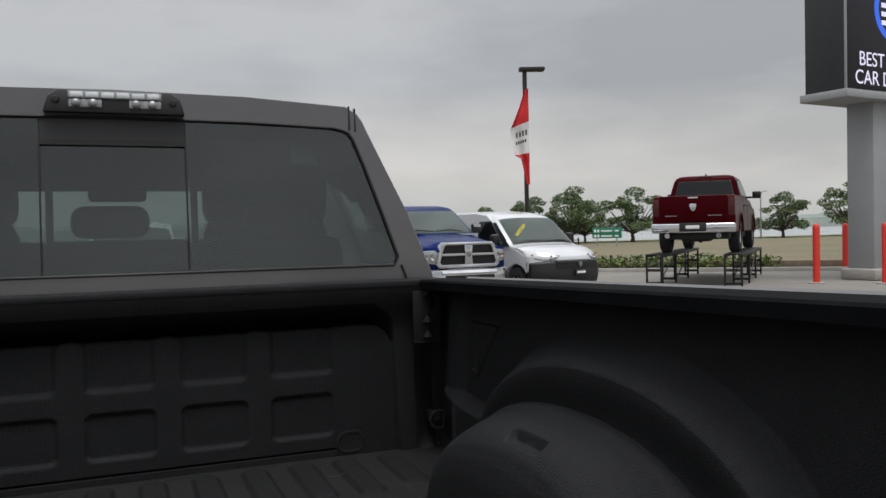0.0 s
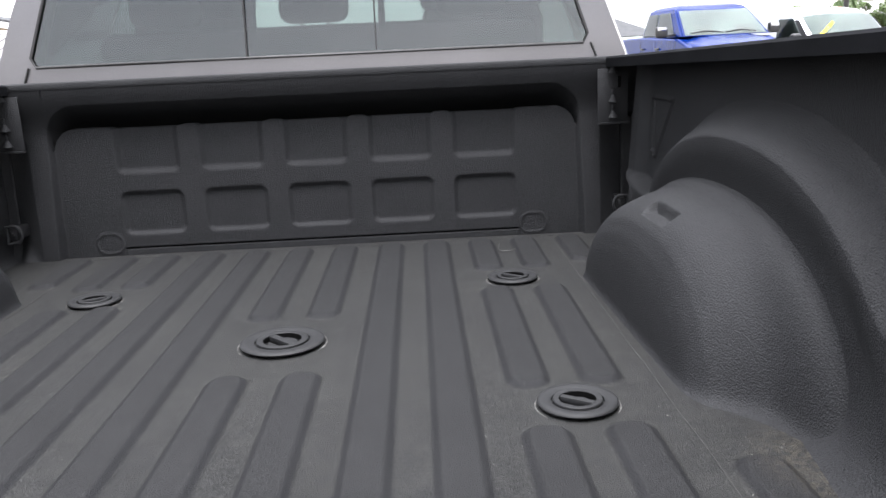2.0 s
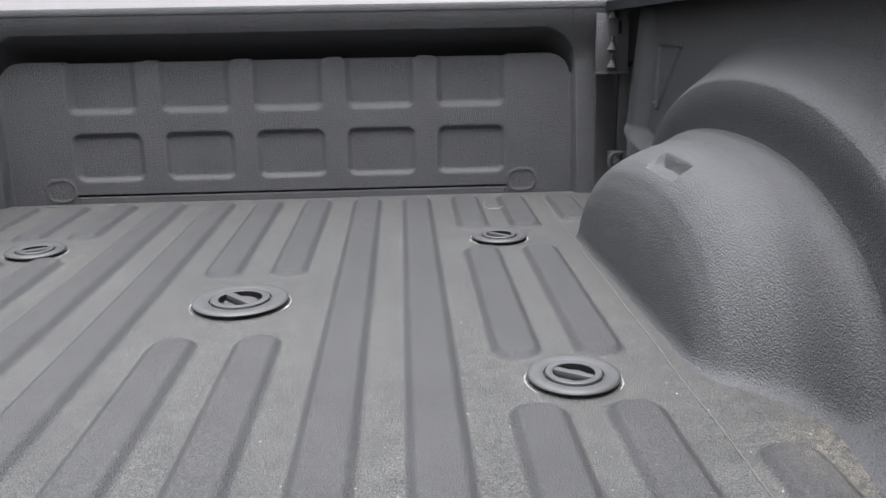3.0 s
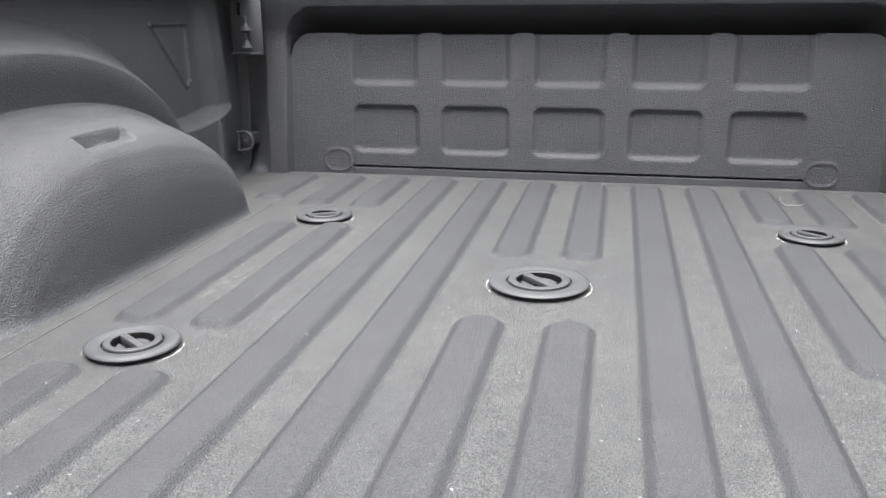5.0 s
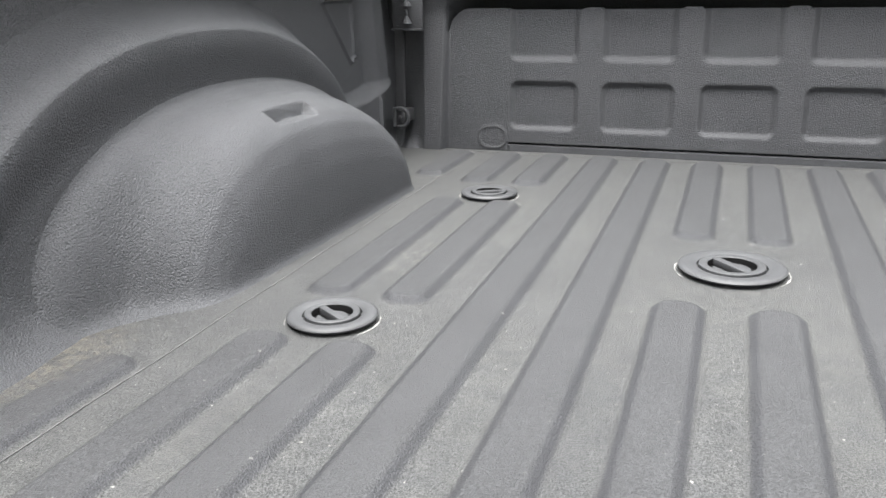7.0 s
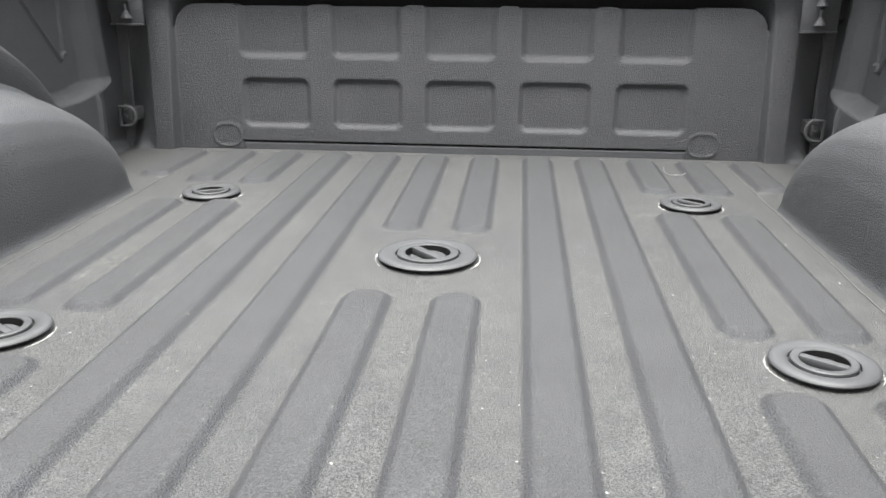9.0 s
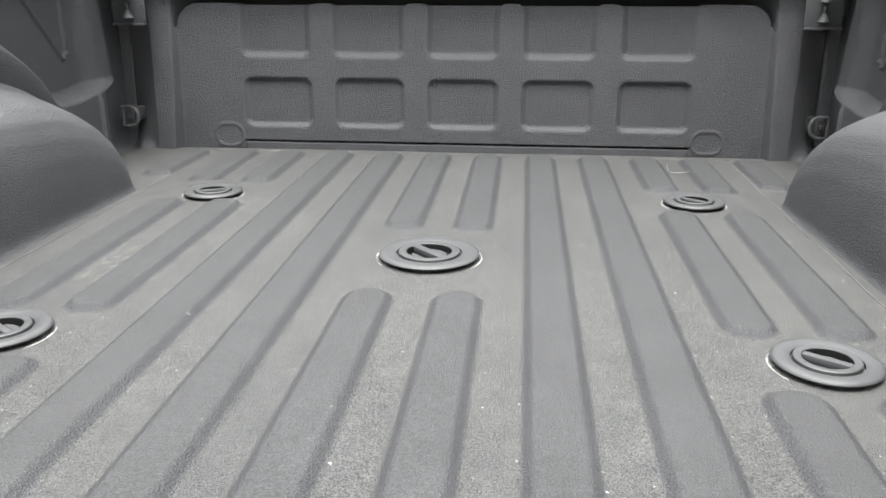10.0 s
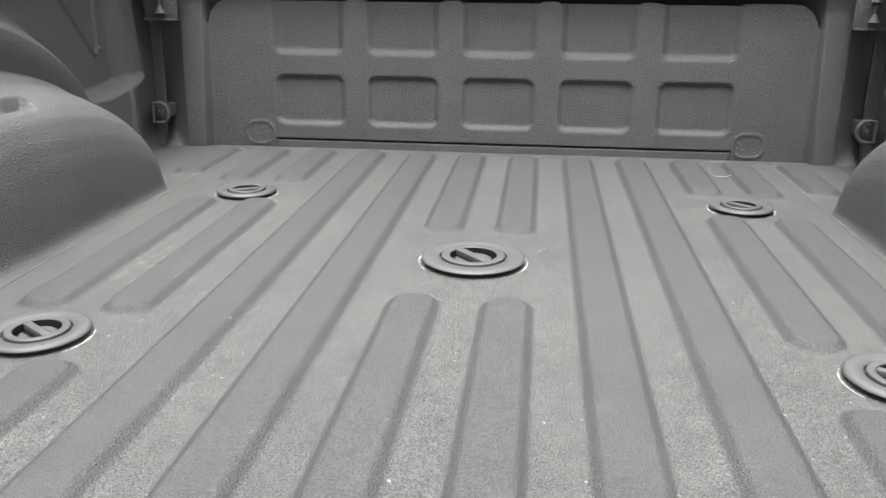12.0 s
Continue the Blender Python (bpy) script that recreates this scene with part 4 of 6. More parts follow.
for s in (-1, 1):
    part("lower_lens", box(bl_c + s * 0.072 - 0.040, bl_c + s * 0.072 + 0.040, 0.885, 0.895, 0.957, 0.979, 0.004), "lens", bl, "clear lower lens")
    for dx in (-0.022, 0.018):
        bulb = lathe([(0.0, 0.004), (0.006, 0.003), (0.0115, 0.0), (0.0135, -0.003)], 16)
        bmesh.ops.transform(bulb, matrix=pose(bl_c + s * 0.072 + dx, 0.884, 0.968, 90, 0, 0), verts=bulb.verts)
        part("bulb", bulb, "steel", bl)
    cap = lathe([(0.0, 0.004), (0.008, 0.003), (0.010, 0.0)], 14)
    bmesh.ops.transform(cap, matrix=pose(bl_c + s * 0.142, 0.889, 0.976, 90, 0, 0), verts=cap.verts)
    part("screw_cap", cap, "seal", bl)

# inside the cab
seat = truck_part("rear_seat", box(-0.66, 0.66, 1.08, 1.22, -0.1, 0.615, 0.04), "seat", label="dark cloth rear bench")
for x in (-0.46, -0.015, 0.46):
    part("headrest", box(x - 0.105, x + 0.105, 1.10, 1.19, 0.622, 0.714, 0.035, segments=3), "seat", seat)
    for dx in (-0.04, 0.04):
        part("headrest_post", tube([(x + dx, 1.145, 0.60), (x + dx, 1.145, 0.66)], 0.006, n=8), "chrome", seat)
for x in (-0.56, 0.55):
    fs = truck_part("front_seat", box(x - 0.24, x + 0.24, 1.80, 1.93, 0.0, 0.70, 0.07), "seat", label="dark cloth front seat")
    part("headrest", box(x - 0.24, x + 0.24, 1.82, 1.91, 0.66, 0.90, 0.06, segments=3), "seat", fs)
truck_part("rear_view_mirror", box(-0.10, 0.12, 2.12, 2.15, 0.765, 0.85, 0.02), "black")
truck_part("sun_visor", box(-0.70, 0.70, 2.06, 2.16, 0.808, 1.02, 0.015), "black")
truck_part("dashboard", box(-0.75, 0.75, 2.25, 2.75, 0.2, 0.49, 0.05), "black", label="black dashboard")
truck_part("cab_floor", box(-0.88, 0.88, 0.9, 2.75, -0.15, -0.05), "black")
for s in (-1, 1):
    truck_part("door_skin", box(min(s * 0.90, s * 0.99), max(s * 0.90, s * 0.99), 0.88, 2.75, -0.35, 0.46, 0.02), "paint_grey", label="dark grey painted door side")
truck_part("hood", box(-0.97, 0.97, 2.72, 4.05, -0.30, 0.37, 0.12, segments=3), "paint_grey", label="dark grey hood and front")


def wheel(parent, x, y, r=0.41, w=0.27, rim="rim", lift=0.0, spokes=8):
    """A wheel with tyre, rim and spokes, standing on its parent's ground; x is its outer face."""
    s = 1 if x > 0 else -1
    ring = [(r * 0.60, -w / 2), (r * 0.86, -w / 2), (r * 0.97, -w * 0.42), (r, -w * 0.30), (r, w * 0.30), (r * 0.97, w * 0.42), (r * 0.86, w / 2), (r * 0.60, w / 2), (r * 0.58, 0), (r * 0.60, -w / 2)]
    ob = part("wheel", lathe(ring, 40), "tyre", parent, "black tyre on an alloy wheel")
    ob.matrix_local = pose(x - s * w / 2, y, r + lift, 0, s * 90, 0)
    part("rim", lathe([(r * 0.61, w * 0.36), (r * 0.58, w * 0.42), (r * 0.54, w * 0.30), (r * 0.50, w * 0.12), (r * 0.2, w * 0.14), (r * 0.16, w * 0.3), (0, w * 0.32)], 32), rim, ob)
    for k in range(spokes):
        bm = bmesh.new()
        add_box(bm, r * 0.15, r * 0.56, -r * 0.05, r * 0.05, w * 0.16, w * 0.33, 0.008, m=Matrix.Rotation(2 * math.pi * k / spokes, 4, "Z"))
        part("spoke", bm, rim, ob)
    return ob


for x in (-0.98, 0.98):
    for y in (-0.04, 3.55):
        wheel(truck, x, y, 0.42)
truck_part("frame", box(-0.5, 0.5, -1.1, 4.0, -0.45, -0.12, 0.03), "black")


# ---- vehicles of the lot ----
def arch_points(y, z, r, n=12):
    return [(y + r * math.cos(a), z + r * math.sin(a)) for a in np.linspace(math.radians(5), math.radians(175), n)]


def lean_in(bm, z0, rate):
    for v in bm.verts:
        if v.co.z > z0:
            v.co.x *= 1 - rate * (v.co.z - z0)


def bow_bar(profile, half, k, p=2.6, n=18, taper=0.0):
    """A closed (y, z) outline drawn across the car, its ends swept back."""
    bm = bmesh.new()
    rings = []
    for x in np.linspace(-half, half, n):
        u = abs(x) / half
        sh = 1 - taper * u ** 4
        zc = sum(q[1] for q in profile) / len(profile)
        rings.append([bm.verts.new((x, y + k * u ** p, zc + (z - zc) * sh)) for y, z in profile])
    for a, b in zip(rings, rings[1:]):
        for i in range(len(profile)):
            j = (i + 1) % len(profile)
            bm.faces.new((a[i], b[i], b[j], a[j]))
    bm.faces.new(rings[0][::-1])
    bm.faces.new(rings[-1])
    return bm


def swept(bm, k, half, p=2.6):
    for v in bm.verts:
        v.co.y += k * (abs(v.co.x) / half) ** p
    return bm


def frame_bar(poly_out, poly_in, y0, y1):
    """A ring between two outlines of equal count, drawn in (x, z) and given depth along y."""
    bm = bmesh.new()
    o0, i0 = [bm.verts.new((x, y0 + 0.012, z)) for x, z in poly_out], [bm.verts.new((x, y0 + 0.012, z)) for x, z in poly_in]
    m0 = [bm.verts.new(((a[0] + b[0]) / 2, y0, (a[1] + b[1]) / 2)) for a, b in zip(poly_out, poly_in)]
    o1, i1 = [bm.verts.new((x, y1, z)) for x, z in poly_out], [bm.verts.new((x, y1, z)) for x, z in poly_in]
    n = len(poly_out)
    for i in range(n):
        j = (i + 1) % n
        for r, s in ((o1, o0), (o0, m0), (m0, i0), (i0, i1), (i1, o1)):
            bm.faces.new((r[i], r[j], s[j], s[i]))
    return bm


def octagon(hb, ht, z0, z1, c):
    return [(-hb + c, z0), (0, z0), (hb - c, z0), (hb, z0 + c), (ht, z1 - c), (ht - c, z1), (0, z1), (-ht + c, z1), (-ht, z1 - c), (-hb, z0 + c)]


def pickup(label, paint, m, cab_end=3.9, length=6.0, group="", mirrors="tow", cab_lamps=False, heavy=True):
    """A pickup standing at its front bumper's middle, nose to -y."""
    t = thing("pickup_truck", label, "pickup truck", m, group)
    fa, ra = 0.98, length - 1.22
    prof = [(0.40, 0.50), (0.36, 0.75), (0.34, 1.00), (0.42, 1.10), (1.0, 1.20), (1.62, 1.36), (cab_end, 1.42), (length - 0.06, 1.40), (length, 1.35), (length, 0.62), (length - 0.08, 0.5)]
    prof += arch_points(ra, 0.46, 0.51) + arch_points(fa, 0.46, 0.51)
    bm = prism(prof, -0.98, 0.98, "x", bevel=0.045)
    lean_in(bm, 1.0, 0.10)
    part("body", bm, paint, t, smooth=40, flat_area=0.25)
    # nose panel between hood and bumper
    part("nose_panel", bow_bar([(0.13, 0.76), (0.12, 1.0), (0.16, 1.14), (0.5, 1.14), (0.5, 0.76)], 0.965, 0.24), paint, t)

    # hood with a raised middle and lower fenders
    def hood_fn(U, V):
        a = np.abs(U)
        plateau = 1.235 + 0.165 * V ** 0.8
        fender = 1.135 + 0.225 * V ** 0.7
        Z = fender + (plateau - fender) * smoothstep(0.80, 0.52, a) - 0.20 * np.clip((a - 0.78) / 0.22, 0, 1) ** 2.2
        Z = Z + 0.018 * smoothstep(0.42, 0.36, a) * smoothstep(0.05, 0.35, V) - 0.10 * np.clip((0.10 - V) / 0.10, 0, 1) ** 2
        return U * (0.955 + 0.02 * V), 0.128 + 1.56 * V + 0.24 * a ** 2.6 * (1 - V), Z
    sheet_part("hood", sheet(np.linspace(-1, 1, 61), np.concatenate([np.linspace(0, 0.12, 9)[:-1], np.linspace(0.12, 1, 20)]), hood_fn, back=(0, 0.04, -0.10)), paint, t)
    for s in (-1, 1):
        for ay in (fa, ra):
            part("wheel_well", box(min(s * 0.6, s * 0.9), max(s * 0.6, s * 0.9), ay - 0.47, ay + 0.47, 0.45, 0.92, 0.05), "seal", t)
            wheel(t, s * 0.975, ay, 0.405, 0.27, "chrome" if heavy else "rim")
        part("fender_flare", add_tube(bmesh.new(), [(s * 0.975, y, z) for y, z in arch_points(fa, 0.46, 0.53)], 0.03, n=8), paint, t)
        part("fender_flare", add_tube(bmesh.new(), [(s * 0.975, y, z) for y, z in arch_points(ra, 0.46, 0.53)], 0.03, n=8), paint, t)
    part("underbody", box(-0.8, 0.8, 0.4, length - 0.2, 0.34, 0.55, 0.03), "seal", t)
    part("rear_axle", tube([(-0.8, ra, 0.38), (-0.12, ra, 0.38), (0, ra, 0.36), (0.12, ra, 0.38), (0.8, ra, 0.38)], [0.05, 0.06, 0.14, 0.06, 0.05], n=10), "seal", t)
    part("spare_tyre", box(-0.36, 0.36, length - 0.95, length - 0.30, 0.28, 0.46, 0.08, segments=3), "tyre", t)
    # cab
    ce = cab_end
    rings = [(1.40, 1.52, ce, 0.895), (1.88, 2.22, ce - 0.10, 0.765), (1.955, 2.36, ce - 0.15, 0.71), (1.995, 2.56, ce - 0.30, 0.60), (2.01, 2.9, ce - 0.5, 0.38)]
    bm = bmesh.new()
    rv = [[bm.verts.new(p) for p in ((-w, y0, z), (w, y0, z), (w, y1, z), (-w, y1, z))] for z, y0, y1, w in rings]
    for a, b in zip(rv, rv[1:]):
        for i in range(4):
            bm.faces.new((a[i], a[(i + 1) % 4], b[(i + 1) % 4], b[i]))
    bm.faces.new(rv[-1])
    bmesh.ops.bevel(bm, geom=[e for e in bm.edges], offset=0.03, segments=2, affect="EDGES", clamp_overlap=True)
    cabin = part("cab", bm, paint, t, smooth=45, flat_area=0.25)
    (z0, f0, b0, w0), (z1, f1, b1, w1) = rings[0], rings[1]
    front = [(-w0, f0, z0), (w0, f0, z0), (w1, f1, z1), (-w1, f1, z1)]
    back = [(w0, b0, z0), (-w0, b0, z0), (-w1, b1, z1), (w1, b1, z1)]
    part("windscreen", panel(front, 0.045, 0.955, 0.05, 0.97, 0.006, 0.016, open_back=True), "glass_mid", cabin, "windscreen", smooth=None)
    # the cab is solid: coloured plates under the glass stand for its dim inside
    part("cabin_backing", panel(front, 0.04, 0.96, 0.02, 0.985, 0.004, 0.004), "cabin_dim", cabin, smooth=None)
    for x0, x1 in ((0.16, 0.36), (0.64, 0.84)):
        part("seat_back", panel(front, x0, x1, 0.04, 0.36, 0.003, 0.010), "seat_far", cabin, smooth=None)
    part("rear_window", panel(back, 0.08, 0.92, 0.12, 0.90, 0.006, 0.016, open_back=True), "glass_side" if not heavy else "glass_mid", cabin, smooth=None)
    part("cabin_backing", panel(back, 0.075, 0.925, 0.10, 0.92, 0.004, 0.004), "cabin_dim", cabin, smooth=None)
    for s in (-1, 1):
        sf = [(-w0, b0, z0), (-w0, f0, z0), (-w1, f1, z1), (-w1, b1, z1)] if s < 0 else [(w0, f0, z0), (w0, b0, z0), (w1, b1, z1), (w1, f1, z1)]
        cuts = [(0.06, 0.40), (0.45, 0.82)] if ce > 3.5 else [(0.08, 0.80)]
        for u0, u1 in cuts:
            a, b = (u0, u1) if s < 0 else (1 - u1, 1 - u0)
            part("side_window", panel(sf, a, b, 0.08, 0.93, 0.006, 0.016, open_back=True), "glass_tint", cabin, smooth=None)
            part("cabin_backing", panel(sf, a - 0.01, b + 0.01, 0.06, 0.95, 0.004, 0.004), "cabin_dim", cabin, smooth=None)
        ys = [1.72, 2.85, ce - 0.12] if ce > 3.5 else [1.72, ce - 0.12]
        for y in ys:
            part("door_gap", tube([(s * 0.977, y, 0.58), (s * 0.977, y, 1.0), (s * 0.945, y, 1.33)], 0.007, n=6), "seal", t)
        for y in ys[1:]:
            part("door_handle", box(min(s * 0.96, s * 1.005), max(s * 0.96, s * 1.005), y - 0.27, y - 0.09, 1.165, 1.20, 0.01), "black", t)
        mir = part("mirror", swept(box(min(s * 1.04, s * 1.27), max(s * 1.04, s * 1.27), 1.84, 1.96, 1.40, 1.60, 0.04, segments=3), 0.05, 1.3), "black", t, "black folding wing mirror")
        part("mirror_arm", box(min(s * 0.88, s * 1.1), max(s * 0.88, s * 1.1), 1.88, 1.95, 1.41, 1.46, 0.01), "black", mir)
        if mirrors == "chrome":
            part("mirror_cap", swept(box(min(s * 1.07, s * 1.25), max(s * 1.07, s * 1.25), 1.832, 1.86, 1.525, 1.585, 0.012), 0.05, 1.3), "chrome", mir)
        # headlamp
        hp = [(0.655, 0.845), (0.70, 0.835), (0.93, 0.875), (0.955, 0.93), (0.93, 1.05), (0.90, 1.085), (0.66, 1.095), (0.615, 1.04)]
        hl = part("headlight", swept(prism([(s * x, z) for x, z in hp], 0.105, 0.30, "y", bevel=0.014), 0.20, 0.965), "lens", t, "clear headlamp")
        for xc, r in ((0.715, 0.062), (0.83, 0.045)):
            bw = lathe([(0.0, -0.03), (r * 0.35, -0.025), (r * 0.85, 0.0), (r, 0.006), (r * 1.08, 0.0)], 20)
            bmesh.ops.transform(bw, matrix=pose(s * xc, 0.098 + 0.20 * (xc / 0.965) ** 2.6, 0.975, 90, 0, 0), verts=bw.verts)
            part("reflector", bw, "steel", hl)
        part("turn_lamp", swept(prism([(s * x, z) for x, z in ((0.905, 0.90), (0.948, 0.925), (0.935, 1.03), (0.91, 1.05))], 0.095, 0.26, "y", bevel=0.01), 0.20, 0.965), "amber", hl, "amber turn lamp")
        # rear lamp
        part("taillight", box(min(s * 0.80, s * 0.965), max(s * 0.80, s * 0.965), length - 0.10, length + 0.012, 0.90, 1.33, 0.025), "taillight", t, "red rear lamp")
        ex = lathe([(0.0, -0.03), (0.045, -0.03), (0.05, -0.06), (0.062, -0.06), (0.065, 0.0), (0.06, 0.20)], 18)
        bmesh.ops.transform(ex, matrix=pose(s * 0.60, length + 0.06, 0.435, 90, 0, 0), verts=ex.verts)
        part("exhaust_tip", ex, "chrome", t)
        for z in (0.975, 1.01, 1.045):
            part("side_badge", box(min(s * 0.978, s * 0.986), max(s * 0.978, s * 0.986), 1.70, 1.92, z, z + 0.022, 0.001), "sign_grey", t, "small pale badge in bars")
    # grille: a chrome surround with crossing bars over dark openings
    g = part("grille", swept(frame_bar(octagon(0.69, 0.59, 0.765, 1.245, 0.06), octagon(0.615, 0.525, 0.825, 1.19, 0.04), 0.045, 0.20), 0.05, 0.965), "chrome", t, "thick chrome grille surround with crossing bars")
    part("opening", swept(prism(octagon(0.635, 0.535, 0.81, 1.20, 0.04), 0.105, 0.12, "y"), 0.05, 0.965), "seal", g)
    part("cross_bar", box(-0.585, 0.585, 0.058, 0.11, 0.985, 1.035, 0.012), "chrome", g)
    part("upright_bar", prism([(-0.095, 0.82), (0.095, 0.82), (0.075, 1.01), (0.095, 1.19), (-0.095, 1.19), (-0.075, 1.01)], 0.050, 0.11, "y", bevel=0.012), "chrome", g)
    for k in range(9):
        zz = 0.865 + k * 0.037
        if not 0.98 < zz < 1.06:
            part("mesh_bar", box(-0.53, 0.53, 0.098, 0.106, zz - 0.007, zz + 0.007), "black", g, smooth=None)
    part("emblem", prism([(-0.055, 1.085), (-0.05, 1.0), (0, 0.955), (0.05, 1.0), (0.055, 1.085), (0.025, 1.07), (-0.025, 1.07)], 0.036, 0.055, "y", bevel=0.008), "steel", g, "bright shield emblem")
    # bumpers
    bmp = part("front_bumper", bow_bar([(0.05, 0.43), (-0.01, 0.47), (-0.03, 0.62), (0.0, 0.725), (0.05, 0.755), (0.26, 0.755), (0.26, 0.43)], 0.965, 0.26, 3.0, 22, 0.10), "chrome" if heavy else paint, t, "chrome front bumper")
    part("bumper_step", bow_bar([(-0.055, 0.635), (-0.06, 0.67), (-0.03, 0.715), (0.02, 0.715), (0.02, 0.635)], 0.60, 0.05, 3.0), "chrome" if heavy else paint, bmp)
    part("bumper_slot", bow_bar([(-0.048, 0.55), (-0.045, 0.625), (0.05, 0.625), (0.05, 0.55)], 0.53, 0.03, 3.0), "seal", bmp)
    part("plate", box(-0.16, 0.16, -0.085, -0.062, 0.46, 0.61, 0.005), "black", bmp, "black dealer plate with pale bars")
    part("plate_bar", box(-0.12, 0.12, -0.089, -0.084, 0.515, 0.555), "sign_white", bmp, smooth=None)
    part("air_dam", bow_bar([(0.08, 0.30), (0.06, 0.45), (0.30, 0.45), (0.30, 0.30)], 0.90, 0.2), "black", t)
    rb = part("rear_bumper", box(-0.98, 0.98, length - 0.12, length + 0.12, 0.50, 0.735, 0.045, segments=3), "chrome", t, "chrome rear bumper")
    part("step_pad", box(-0.32, 0.32, length + 0.02, length + 0.128, 0.53, 0.745, 0.02), "black", rb)
    part("plate", box(-0.16, 0.16, length + 0.126, length + 0.134, 0.60, 0.68, 0.004), "sign_white", rb)
    tgp = part("tailgate", box(-0.79, 0.79, length - 0.04, length + 0.02, 0.76, 1.40, 0.025), paint, t)
    part("emblem", prism([(-0.09, 1.18), (-0.065, 1.07), (0, 1.01), (0.065, 1.07), (0.09, 1.18), (0.05, 1.205), (-0.05, 1.205)], length + 0.018, length + 0.036, "y", bevel=0.01), "chrome", tgp, "bright shield emblem")
    part("badge_bar", box(0.38, 0.66, length + 0.0205, length + 0.026, 0.905, 0.925), "steel", tgp, smooth=None)
    part("badge_bar", box(-0.66, -0.34, length + 0.0205, length + 0.026, 0.905, 0.925), "steel", tgp, smooth=None)
    part("tailgate_handle", box(-0.12, 0.12, length + 0.012, length + 0.03, 1.325, 1.37, 0.01), "chrome", tgp)
    part("high_brake_lamp", box(-0.16, 0.16, ce - 0.20, ce - 0.12, 1.935, 1.97, 0.01), "taillight", cabin)
    # the bed is closed: a dark slab on top stands for the shaded well
    part("dark_bed_slab", box(-0.72, 0.72, ce + 0.12, length - 0.12, 1.34, 1.405, 0.003), "seal", t, smooth=None)
    for x0, x1 in ((-0.70, -0.05), (0.0, 0.62)):
        part("wiper", tube([(x0, 1.57, 1.455), ((x0 + x1) / 2, 1.60, 1.49), (x1, 1.57, 1.45)], 0.014, n=6), "black", cabin)
    part("antenna", tube([(0.0, ce - 0.45, 2.005), (0.0, ce - 0.40, 2.05)], [0.03, 0.008], n=8), "black", cabin)
    if cab_lamps:
        for i in range(5):
            x = (i - 2) * 0.28
            part("roof_lamp", box(x - 0.05, x + 0.05, 2.50, 2.60, 1.975 if abs(i - 2) < 2 else 1.965, 2.015, 0.015), "lens", cabin)
    return t


